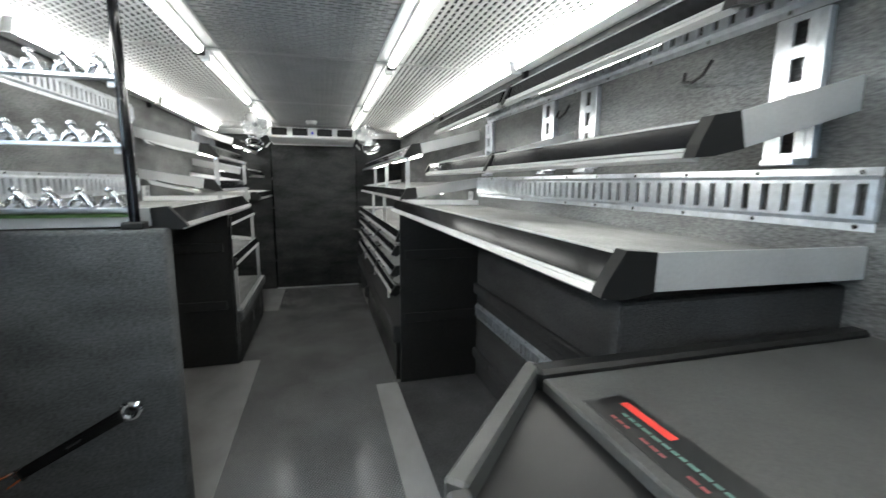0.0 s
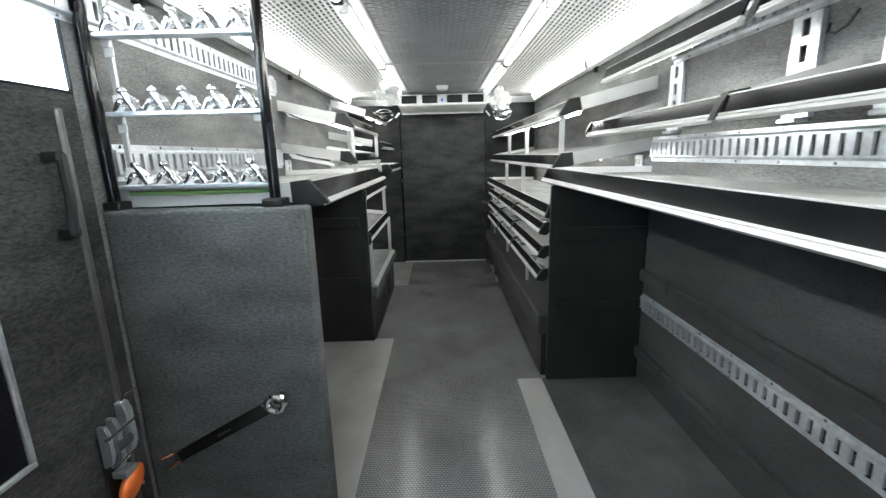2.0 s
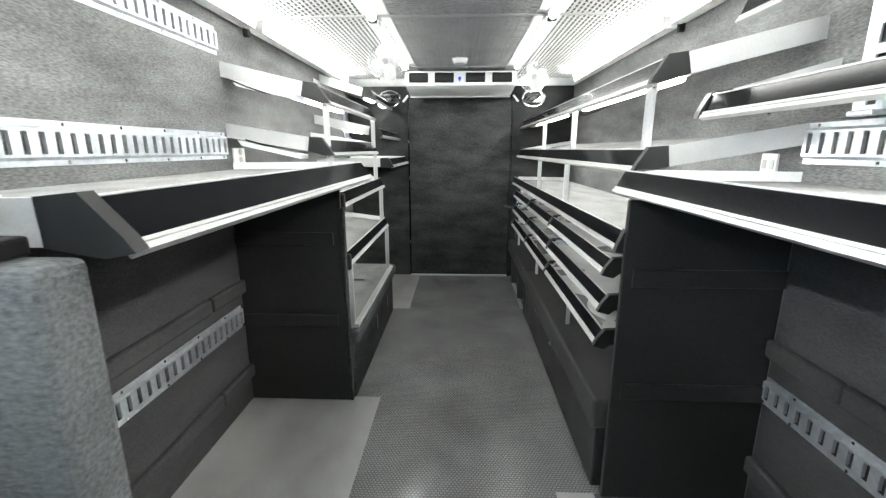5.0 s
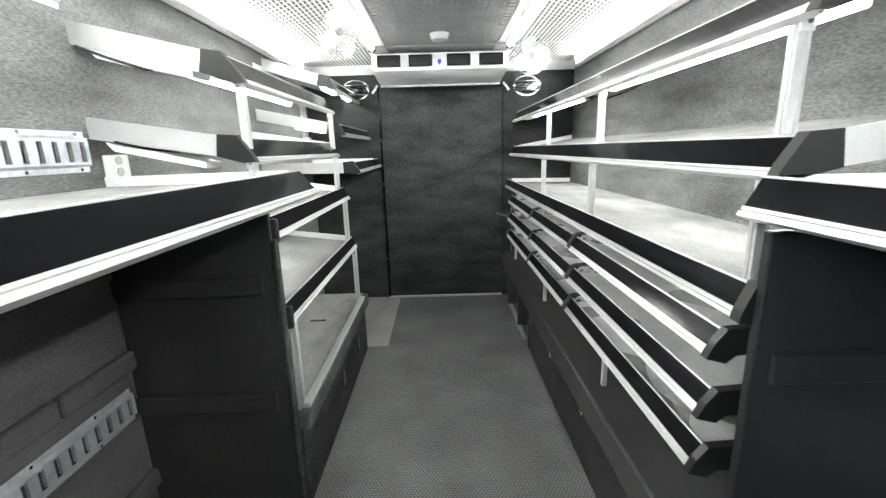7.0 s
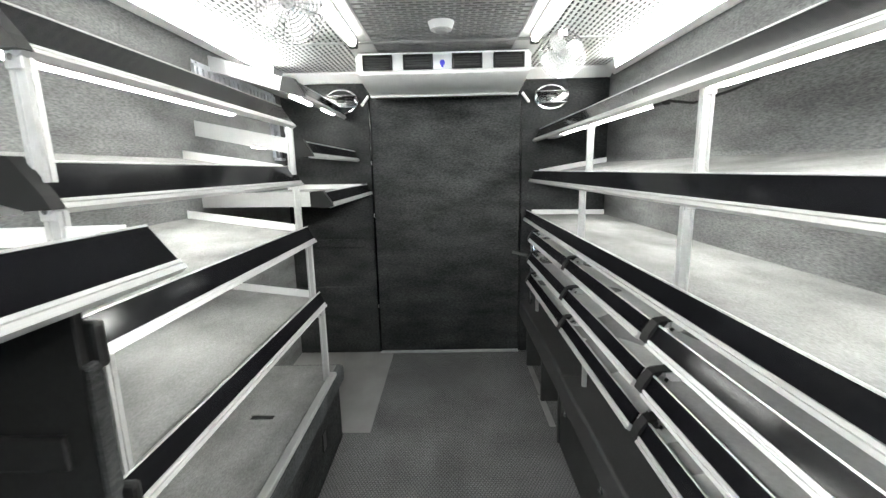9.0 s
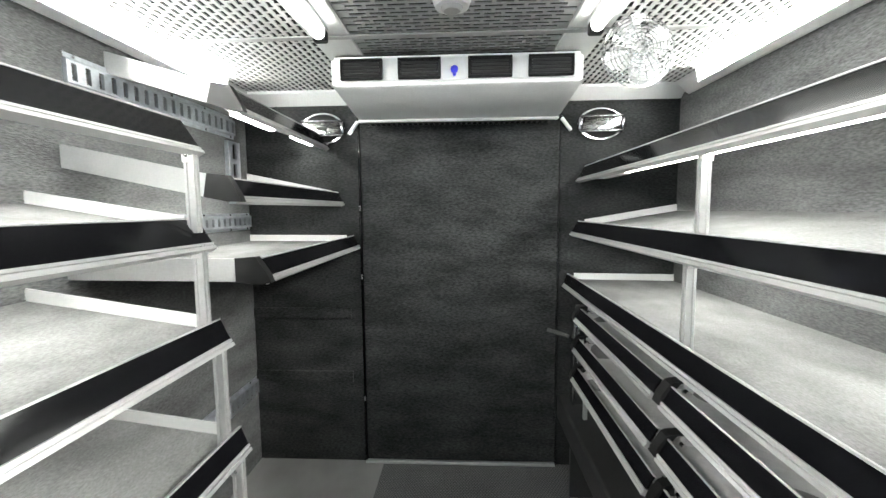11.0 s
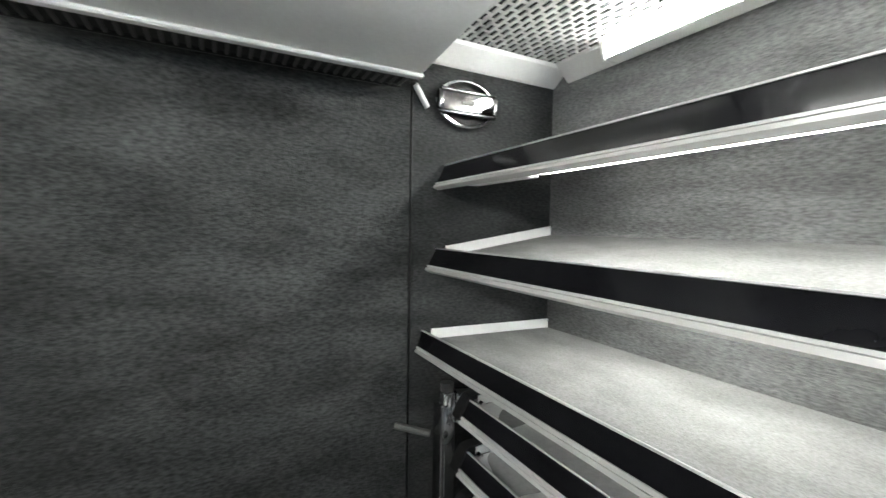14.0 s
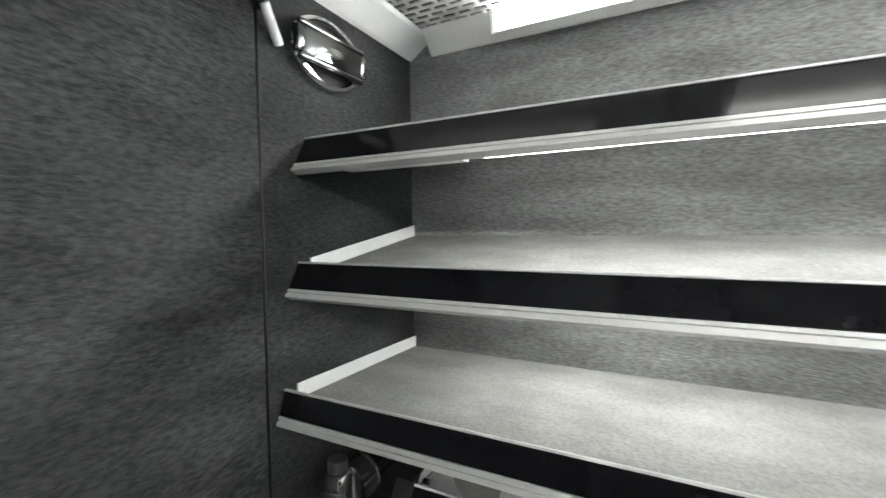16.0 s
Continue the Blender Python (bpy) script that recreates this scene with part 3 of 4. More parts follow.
def tray(s, y0, y1, x, z, near=False):
    """A shallow sliding tray with a tilted black front."""
    t = thing("tool_tray", "shallow metal tray with a glossy black front", "tray", (x, (y0 + y1) / 2, z), "sliding trays")
    a, u = Vector((x, z)), Vector((0.03 * s, 0.053)).normalized()
    o = Vector((-u.y, u.x)) if s > 0 else Vector((u.y, -u.x))
    P = lambda al, ou: tuple(a + u * al + o * ou)  # noqa: E731
    part("front_rail", prism(bm_(), [P(0, -0.01), P(0, 0.005), P(0.007, 0.005), P(0.0085, 0.002), P(0.011, 0.002), P(0.0125, 0.005), P(0.018, 0.005), P(0.018, -0.01)], y0 + 0.02, y1 - 0.02), ALU, t, "pale aluminium rail")
    part("front_strip", prism(bm_(), [P(0.0185, -0.004), P(0.0185, 0.002), P(0.058, 0.002), P(0.058, -0.004)], y0 + 0.02, y1 - 0.02), GLOSS, t, "glossy black strip")
    part("edge_trim", prism(bm_(), [P(0.0582, -0.005), P(0.0582, 0.003), P(0.062, 0.003), P(0.062, -0.005)], y0 + 0.02, y1 - 0.02), ALU, t)
    bm = bm_()
    box(bm, x + s * 0.03, x + s * 0.38, y0 + 0.012, y1 - 0.012, z + 0.028, z + 0.032)
    box(bm, x + s * 0.377, x + s * 0.38, y0 + 0.012, y1 - 0.012, z + 0.0325, z + 0.06)
    part("pan", bm, PLATE_LIGHT, t, "bright bare metal pan")
    for y, d in ((y0, 1), (y1, -1)):
        if near and d > 0:
            part("end_clip", prism(bm_(), [P(-0.004, 0.008), P(0.03, 0.011), P(0.066, 0.006), (x + s * 0.15, z + 0.068), (x + s * 0.15, z + 0.012), (x + s * 0.05, z + 0.006), (x + s * 0.03, z - 0.010)], y, y + 0.0195), CAP, t)
            part("end_wall", box(bm_(), x + s * 0.151, x + s * 0.38, y, y + 0.0115, z + 0.004, z + 0.066, 0.002), CAP, t, "black tray end")
        elif d < 0:
            part("end_clip", prism(bm_(), [P(0.006, 0.007), P(0.03, 0.011), P(0.064, 0.008), P(0.072, 0.002), (x + s * 0.135, z + 0.074), (x + s * 0.135, z + 0.067), (x + s * 0.05, z + 0.061), P(0.05, -0.008), P(0.012, -0.008)], y - 0.0195, y + 0.0135), CAP, t)
        if not (near and d > 0):
            part("end_wall", box(bm_(), x + s * 0.06, x + s * 0.38, min(y + d * 0.004, y + d * 0.0115), max(y + d * 0.004, y + d * 0.0115), z + 0.0325, z + 0.056, 0.002), PLATE_LIGHT, t, "bare metal tray end")
        for q in (0.06, 0.1):
            part("bolt", rod(bm_(), (x + s * q, y + d * 0.0195, z + 0.042), (x + s * q, y + d * 0.034, z + 0.042), 0.0065, 8), CHROME, t)


PLATE_LIGHT = mat("bare_tray_metal", (0.62, 0.62, 0.615), 0.3, 0.6, broad=0.12, broad_scale=5, fine=0.08, fine_scale=90, rough_var=0.1)


def build_right():
    w = XR - 0.001
    r = thing("display_rack", "tall shelving rack with black edged carpeted shelves", "shelving rack", (0.7, 4.0, 0.38))
    y0, y1 = 2.61, YE - 0.004
    shelf(r, 1, y0, y1, (0.49, 1.437), (0.53, 1.512), (w, 1.62), "cap", "", split=(3.55, 4.5))
    shelf(r, 1, y0, y1, (0.465, 1.180), (0.503, 1.250), (w, 1.325), "cap", "plate", split=(3.55, 4.5))
    shelf(r, 1, y0, y1, (0.435, 0.926), (0.456, 0.994), (w, 0.985), "cap", "plate", split=(3.55, 4.5))
    for y in (2.672, 3.575, 4.365):
        post(r, 0.517, y, 1.232, 1.45)
        post(r, 0.494, y, 0.962, 1.197)
    for y in (3.3, 4.2, 5.15):
        part("leg", box(bm_(), 0.47, 0.488, y - 0.008, y + 0.008, 0.3805, 0.575, 0.002), ALU, r)
    for a, b, lead in ((2.62, 3.68, 0), (3.97, 5.06, -1)):
        shelf_tube(1, 0.59, 1.47, a, b, lead)
    part("light_channel", prism(bm_(), [(5.07, 1.470), (5.40, 1.470), (5.36, 1.446), (5.075, 1.446)], 0.57, 0.615, "x"), WHITE, r, "white light channel with a cut end")
    for a, b in ((2.75, 3.45), (3.65, 4.3), (4.45, 5.1)):
        shelf_tube(1, 0.76, 1.236, a, b)
    # hidden lights added near the wall to brighten the tray pans
    for a, b in ((2.66, 3.0), (4.4, 4.75)):
        shelf_tube(1, 0.9, 0.936, a, b)
    for z, x in ((0.836, 0.410), (0.706, 0.406), (0.578, 0.402)):
        for a, b in ((2.635, 3.57), (3.585, 4.33), (4.345, 5.12)):
            tray(1, a, b, x, z, a < 3)
    wb = thing("wheel_box", "black carpeted wheel box under the rack", "wheel box", (0.7, 4.0, 0.0))
    part("lower_box", box(bm_(), 0.43, XR - 0.001, 2.64, 4.36, 0.0, 0.262, 0.004), BOARD, wb)
    part("recess_back", box(bm_(), 0.56, XR - 0.001, 4.3605, YE - 0.004, 0.0, 0.262, 0.004), BOARD, wb)
    for y in (4.375, 4.74, 5.17):
        part("upright", box(bm_(), 0.422, 0.5595, y - 0.011, y + 0.011, 0.006, 0.262, 0.003), LEDGE, wb, "dark grey upright board")
    for a, b, x in ((2.615, 4.298, 0.405), (4.30, YE - 0.004, 0.411)):
        part("upper_board", box(bm_(), x, XR - 0.001, a, b, 0.2625, 0.38, 0.012, 3), LEDGE, wb, "dark grey vinyl covered upper board")
    for a, b, x in ((4.50, 4.80, 0.418), (4.815, 5.20, 0.427)):
        setting("floor_plate", box(bm_(), x, x + 0.032, a, b, 0.0005, 0.005, 0.001), PLATE, "narrow brushed aluminium floor plate before the wheel box recess", "floor plate")
    for y in (3.29, 3.746, 4.169):
        b = thing("hook_bolt", "small chrome bolt in the wheel box", "bolt", (0.405, y, 0.275), "wheel box bolts")
        part("head", rod(bm_(), (0.407, y, 0.275), (0.396, y, 0.275), 0.012, 10), CHROME, b, smooth=True)
        part("stem", rod(bm_(), (0.396, y, 0.275), (0.388, y, 0.275), 0.005, 8), CHROME, b, smooth=True)
    p = thing("divider_panel", "black laminate divider between bench and rack", "divider panel", (0.7, 2.605, 0.005))
    part("board", box(bm_(), 0.45, XR - 0.001, 2.582, 2.602, 0.005, 1.095, 0.003), BOARD, p)
    for z in (0.845, 0.44):
        part("rib", box(bm_(), 0.48, XR - 0.003, 2.57, 2.5815, z - 0.03, z + 0.03, 0.004, 2), BOARD, p)
    b = thing("work_bench", "long bench with grey carpet top and black edge", "work bench", (0.7, 1.55, 1.1))
    shelf(b, 1, 0.545, 2.6, (0.403, 1.12), (0.438, 1.186), (w, 1.18), "cap", "plate", name="top", split=(1.55, 2.2))
    part("end_board", box(bm_(), 0.455, XR - 0.001, 0.56, 0.585, 0.005, 1.10, 0.004), CARPET_SHADED, b)
    etrack(XR, -1, 0.53, 2.6, 1.206, 1.324, "galvanised slotted tie-down rail above the bench")
    etrack(XR, -1, 0.3, 2.46, 1.64, 1.75, "galvanised slotted tie-down rail below the ceiling")
    etrack(XR - 0.004, -1, 0.62, 2.575, 0.409, 0.508, "galvanised slotted tie-down rail under the bench")
    for y in (0.694, 1.42, 1.71, 2.40):
        upright_track(XR, -1, y, 1.345, 1.632)
    for y0, y1 in ((0.59, 1.535), (1.56, 2.53)):
        u = thing("wall_shelf", "narrow tilted wall shelf with glossy black edge", "wall shelf", (0.8, (y0 + y1) / 2, 1.33), "wall shelves over the bench")
        shelf(u, 1, y0, y1, (0.598, 1.333), (0.625, 1.397), (w, 1.492), "cap" if y0 < 1 else "", "cap" if y0 > 1 else "cap", split=((y0 + y1) / 2,))
        u = thing("wall_shelf", "narrow tilted wall shelf with glossy black edge", "wall shelf", (0.8, (y0 + y1) / 2, 1.57), "wall shelves over the bench")
        shelf(u, 1, y0, y1 - 0.03, (0.65, 1.572), (0.675, 1.638), (w, 1.745), "cap" if y0 < 1 else "", "cap" if y0 < 1 else "", split=((y0 + y1) / 2,))
    for a, b in ((0.75, 1.35), (1.75, 2.35)):
        shelf_tube(1, 0.70, 1.372, a, b, 1)
        shelf_tube(1, 0.69, 1.604, a + 0.03, b)
    o = thing("power_outlet", "white double wall outlet above the bench", "outlet", (XR, 2.82, 1.2))
    part("plate", box(bm_(), XR - 0.008, XR - 0.0005, 2.70, 2.78, 1.165, 1.235, 0.003), WHITE, o)
    for y in (2.722, 2.758):
        part("socket", box(bm_(), XR - 0.0115, XR - 0.0085, y - 0.01, y + 0.01, 1.185, 1.215, 0.001), PANEL, o)
    for y in (0.95, 1.6):
        c = thing("loose_cable", "loop of black cable hanging under the shelf", "cable", (0.93, y, 1.55))
        part("loop", tube_path(bm_(), [(0.955, y - 0.04, 1.60), (0.94, y - 0.03, 1.565), (0.935, y, 1.552), (0.94, y + 0.03, 1.56), (0.957, y + 0.045, 1.585)], 0.004, 6), CAP, c, smooth=True)


def build_cab_box():
    """The low covered housing beside the bench's end."""
    t = thing("engine_cover", "dark housing with grey rubber top and metal edge", "housing", (0.6, 0.0, 0.0))
    part("body", prism(bm_(), [(0.3, 0.53), (0.118, 0.322), (0.118, -1.0), (0.955, -1.0), (0.955, 0.53)], 0.0, 1.0, "z"), GLOSS_TRIM, t)
    part("top_mat", box(bm_(), 0.288, 0.955, -1.0, 0.505, 1.0005, 1.02, 0.003), COVER, t, "grey rubber mat")
    part("rim", box(bm_(), 0.285, 0.955, 0.5055, 0.54, 0.98, 1.03, 0.006), CAP, t)
    bm = bm_()
    box(bm, -0.145, 0.145, -0.012, 0.012, -0.016, 0.016, 0.004)
    bmesh.ops.transform(bm, matrix=pose(0.2, 0.436, 1.012, 0, 0, 48.8), verts=bm.verts)
    part("edge_bar", bm, EDGE, t, "satin metal edge bar")
    part("edge_bar", box(bm_(), 0.095, 0.117, -1.0, 0.325, 0.996, 1.024, 0.004), EDGE, t, "satin metal edge bar")
    c = thing("cab_counter", "pale cabinet with a thick black top", "cabinet", (-0.65, 0.0, 0.0))
    part("body", box(bm_(), -1.1, -0.455, -0.9, 0.555, 0.0, 0.975, 0.004), PANEL, c)
    part("top", box(bm_(), -1.1, -0.443, -0.9, 0.57, 0.976, 1.037, 0.006), CAP, c, "black plastic top")
    l = thing("label_plate", "dark label with red and green printed bars", "label", (0.34, 0.33, 1.02))
    part("plate", box(bm_(), 0.305, 0.367, 0.14, 0.435, 1.0202, 1.0212, 0.0004), GLOSS_TRIM, l)
    part("red_bar", box(bm_(), 0.346, 0.357, 0.335, 0.415, 1.0214, 1.0219), RED, l)
    random.seed(4)
    y = 0.395
    while y > 0.16:
        d = random.uniform(0.006, 0.013)
        part("green_bar", box(bm_(), 0.332, 0.3365, y - d, y, 1.0214, 1.0219), TEAL, l)
        if random.random() < 0.7:
            part("red_mark", box(bm_(), 0.317, 0.321, y - d, y, 1.0214, 1.0219), RED_DIM, l)
        y -= d + 0.003


def clamp(owner, x, y, z):
    """One chrome swivel fitting on a rail."""
    bm = bm_()
    rod(bm, (x + 0.024, y - 0.003, z), (x + 0.004, y, z + 0.036), 0.0165, 14, 0.0155)
    rod(bm, (x + 0.006, y, z + 0.032), (x - 0.012, y, z + 0.052), 0.0145, 14, 0.009)
    ball(bm, (x - 0.016, y + 0.001, z + 0.060), 0.0125, 12, (1.2, 1, 0.9))
    rod(bm, (x - 0.042, y + 0.004, z), (x - 0.028, y + 0.004, z + 0.022), 0.013, 12, 0.016)
    ball(bm, (x - 0.025, y + 0.004, z + 0.027), 0.0155, 12, (1, 0.9, 0.9))
    ring(bm, (x + 0.012, y, z + 0.021), 0.0155, 0.003, (-0.5, 0, 0.85), 16, 6)
    part("fitting", bm, SATIN, owner, "chrome swivel fitting", smooth=True)


def build_left():
    w = XL + 0.001
    # partition with posts, fitting rails and a wrench for a handle
    p = tagged(part("partition_panel", box(bm_(), XL + 0.001, -0.522, 1.648, 1.725, 0.005, 1.125, 0.014, 3), CARPET_PANEL), "charcoal carpeted half-height partition beside the step", "partition")
    setting("step_edge", box(bm_(), XL + 0.015, -0.535, 1.60, 1.646, 0.0005, 0.012, 0.002), STEEL, "bright steel step edge at the partition's foot", "step edge")
    for x in (-0.622, -1.112):
        t = thing("support_post", "glossy black post with a flanged foot", "post", (x, 1.69, 1.125), "partition posts")
        part("tube", rod(bm_(), (x, 1.69, 1.13), (x, 1.69, ZC - 0.001), 0.0165, 20), GLOSS, t, smooth=True)
        part("flange", box(bm_(), x - 0.033 if x > -1 else XL + 0.0005, x + 0.033, 1.66, 1.72, 1.1255, 1.15, 0.005, 2), CAP, t)
    for z in (1.627, 1.41, 1.195):
        t = thing("fitting_rail", "metal rail carrying a row of chrome fittings", "rail", (-0.87, 1.70, z), "fitting rails")
        part("rail", prism(bm_(), [(1.695, z - 0.009), (1.745, z - 0.009), (1.745, z), (1.735, z + 0.002), (1.70, z + 0.002), (1.695, z)], -1.094, -0.641, "x"), STEEL, t)
        for i in range(5):
            clamp(t, -1.035 + i * 0.088, 1.718, z + 0.002)
        for x in (-1.085, -0.665):
            part("bracket", box(bm_(), x - 0.013, x + 0.013, 1.73, 1.74, z - 0.032, z - 0.0095, 0.003), ALU, t)
    u = thing("slim_upright", "slim aluminium upright beside the partition post", "upright", (-1.085, 1.735, 1.126))
    part("bar", box(bm_(), -1.096, -1.08, 1.746, 1.758, 1.126, ZC - 0.001, 0.002), ALU, u)
    for z in (1.585, 1.45, 1.368, 1.235):
        part("lug", box(bm_(), -1.099, -1.07, 1.7415, 1.7455, z - 0.014, z + 0.014, 0.002), WHITE, u, "small pale lug")
    g = thing("green_strip", "green plastic strip under the lowest fitting rail", "plastic strip", (-0.87, 1.735, 1.15))
    part("strip", box(bm_(), -1.09, -0.655, 1.725, 1.742, 1.163, 1.177, 0.004), GREEN, g)
    wr = thing("wrench_handle", "large chrome wrench mounted as a grab handle", "wrench", (-0.84, 1.60, 0.41))
    h, f = Vector((-0.655, 1.592, 0.515)), Vector((-1.02, 1.592, 0.315))
    d = (h - f).normalized()
    side = Vector((-d.z, 0, d.x))
    bm = bm_()
    A, B = f + d * 0.04, h - d * 0.03
    vs = [bm.verts.new(A + side * 0.018 * k + Vector((0, j, 0))) for k, j in ((-1, -0.006), (1, -0.006), (1, 0.006), (-1, 0.006))]
    vt = [bm.verts.new(B + side * 0.021 * k + Vector((0, j, 0))) for k, j in ((-1, -0.007), (1, -0.007), (1, 0.007), (-1, 0.007))]
    bm.faces.new(vs)
    bm.faces.new(vt)
    for i in range(4):
        bm.faces.new((vs[i], vs[(i + 1) % 4], vt[(i + 1) % 4], vt[i]))
    bmesh.ops.bevel(bm, geom=list(bm.edges), offset=0.003, segments=2, affect="EDGES")
    part("shaft", bm, DARK_CHROME, wr, smooth=True)
    part("ring_end", ring(bm_(), h, 0.025, 0.012, (0, 1, 0), 24, 8), CHROME, wr, smooth=True)
    bm = bm_()
    rod(bm, f + d * 0.045 + Vector((0, -0.006, 0)), f + d * 0.045 + Vector((0, 0.006, 0)), 0.022, 16)
    for k in (-1, 1):
        rod(bm, f + d * 0.035 + side * 0.016 * k, f - d * 0.012 + side * 0.02 * k, 0.0085, 8, 0.006)
    part("open_end", bm, SATIN, wr, smooth=True)
    c = f + d * 0.2 + Vector((0, -0.0078, 0))
    bm = bm_()
    for k in range(5):
        q = c + d * 0.0105 * k
        vs = [bm.verts.new(q + d * 0.004 * a + side * 0.004 * b) for a, b in ((-1, -1), (1, -1), (1, 1), (-1, 1))]
        bmesh.ops.extrude_face_region(bm, geom=[bm.faces.new(vs)])
        for v in vs:
            v.co.y -= 0.0006
    part("stamped_marking", bm, SATIN, wr, "row of pale stamped bars")
    for c in (h, f + d * 0.045):
        part("spacer", rod(bm_(), c + Vector((0, 0.007, 0)), Vector((c.x, 1.6475, c.z)), 0.010, 10), CAP, wr, smooth=True)
    # short rail with ratchet fitting by the door
    t = thing("ratchet_fitting", "steel tie-down fitting with an orange lever", "ratchet fitting", (XL, 1.56, 0.28))
    part("base_plate", box(bm_(), XL + 0.0125, XL + 0.018, 1.455, 1.565, 0.17, 0.50, 0.002), CAP, t, "black base plate")
    for y, wide, z0, z1 in ((1.462, 0.012, 0.40, 0.535), (1.497, 0.014, 0.37, 0.54), (1.545, 0.028, 0.395, 0.565)):
        bm = prism(bm_(), [(XL + 0.0185, z0), (XL + 0.045, z0 + 0.01), (XL + 0.054, z0 + 0.04), (XL + 0.054, z1 - 0.03), (XL + 0.044, z1), (XL + 0.0185, z1)], y - wide / 2, y + wide / 2)
        bmesh.ops.bevel(bm, geom=list(bm.edges), offset=0.003, segments=2, affect="EDGES")
        part("side_plate", bm, STEEL, t, smooth=True)
    part("spool", rod(bm_(), (XL + 0.044, 1.47, 0.455), (XL + 0.044, 1.53, 0.455), 0.019, 14), SATIN, t, smooth=True)
    for z in (0.405, 0.50):
        part("cross_pin", rod(bm_(), (XL + 0.05, 1.448, z), (XL + 0.05, 1.575, z), 0.0065, 10), CHROME, t, smooth=True)
    part("spring_hook", tube_path(bm_(), [(XL + 0.03, 1.54, 0.56), (XL + 0.045, 1.555, 0.585), (XL + 0.06, 1.575, 0.592)], 0.003, 6), CHROME, t, smooth=True)
    part("release_tab", box(bm_(), XL + 0.0185, XL + 0.062, 1.475, 1.525, 0.35, 0.372, 0.004, 2), STEEL, t)
    bm = bm_()
    ball(bm, (0, 0, 0), 0.5, 20, (0.04, 0.118, 0.078))
    bmesh.ops.transform(bm, matrix=Matrix.Translation((XL + 0.04, 1.515, 0.305)) @ Matrix.Rotation(radians(38), 4, "X"), verts=bm.verts)
    part("lever", bm, ORANGE, t, "orange plastic lever", smooth=True)
    part("screw", rod(bm_(), (XL + 0.058, 1.535, 0.29), (XL + 0.064, 1.535, 0.288), 0.006, 10), CHROME, t, smooth=True)
    i = thing("indicator_light", "small glowing red indicator near the floor", "indicator", (XL + 0.02, 1.60, 0.03))
    part("lens", ball(bm_(), (-1.105, 1.637, 0.035), 0.007), RED_GLOW, i, smooth=True)
    part("bezel", rod(bm_(), (-1.105, 1.6475, 0.035), (-1.105, 1.641, 0.035), 0.009, 12), CAP, i)
    # bench
    b = thing("work_bench", "short bench with grey carpet top and black edge", "work bench", (-0.8, 2.4, 1.1))
    shelf(b, -1, 1.745, 3.225, (-0.48, 1.122), (-0.535, 1.193), (w, 1.188), "cap", "plate", name="top", split=(2.6,))
    etrack(XL, 1, 1.74, 3.17, 1.208, 1.322, "galvanised slotted tie-down rail above the bench")
    etrack(XL, 1, 1.2, 3.18, 1.645, 1.757, "galvanised slotted tie-down rail below the ceiling")
    etrack(XL + 0.004, 1, 1.76, 3.135, 0.413, 0.523, "galvanised slotted tie-down rail under the bench")
    p = thing("divider_panel", "black laminate divider between bench and rack", "divider panel", (-0.85, 3.2, 0.005))
    part("board", box(bm_(), XL + 0.001, -0.622, 3.165, 3.185, 0.005, 1.095, 0.003), BOARD, p)
    part("edge_band", box(bm_(), -0.6215, -0.606, 3.16, 3.19, 0.005, 0.99, 0.006, 2), CARPET_DARK, p)
    for z in (0.845, 0.44):
        part("rib", box(bm_(), XL + 0.003, -0.66, 3.153, 3.1645, z - 0.03, z + 0.03, 0.004, 2), BOARD, p)
    # rack
    r = thing("display_rack", "shelving rack with four black edged shelves", "shelving rack", (-0.85, 3.75, 0.38))
    y0, y1 = 3.205, 4.3
    shelf(r, -1, y0, y1, (-0.66, 1.445), (-0.712, 1.525), (w, 1.625), "cap", "", split=(3.7,))
    shelf(r, -1, y0, y1 + 0.02, (-0.655, 1.22), (-0.70, 1.295), (w, 1.365), "cap", "plate", split=(3.7,))
    shelf(r, -1, y0, y1, (-0.613, 0.985), (-0.645, 1.053), (w, 1.125), "", "plate", split=(3.7,))
    shelf(r, -1, y0, y1 + 0.03, (-0.60, 0.70), (-0.625, 0.765), (w, 0.83), "", "plate", split=(3.7,))
    for y in (3.225, 4.283):
        post(r, -0.678, y, 1.262, 1.455)
        post(r, -0.67, y, 1.035, 1.235)
        post(r, -0.637, y, 0.735, 1.005)
        post(r, -0.605, y, 0.382, 0.70)
    for z, x in ((0.985, -0.622), (0.70, -0.607)):
        part("end_clip", box(bm_(), x - 0.05, x + 0.018, 3.180, 3.2045, z - 0.012, z + 0.066, 0.008, 2), CAP, r)
    part("base_rail", box(bm_(), -0.60, -0.572, 3.21, 4.32, 0.382, 0.402, 0.003), ALU, r)
    shelf_tube(-1, -0.885, 1.521, 3.33, 4.28, -1, 0.018)
    shelf_tube(-1, -0.885, 1.286, 3.40, 3.72, -1, 0.012)
    shelf_tube(-1, -0.885, 1.286, 3.8, 4.25, 0, 0.012)
    # unseen light added under the third shelf to lift the lower bay
    shelf_tube(-1, -0.95, 1.05, 3.62, 3.9, 0)
    for z in (1.55, 1.292):
        part("light_channel", prism(bm_(), [(-1.088, z), (-0.80, z - 0.066), (-0.80, z - 0.084), (-1.066, z - 0.027)], 3.2, 3.30), WHITE, r, "white light channel")
    wb = thing("wheel_box", "charcoal carpeted wheel box under the rack", "wheel box", (-0.85, 3.8, 0.0))
    part("lower_box", box(bm_(), XL + 0.001, -0.6, 3.2, 4.44, 0.0, 0.299, 0.004), CARPET_DARK, wb)
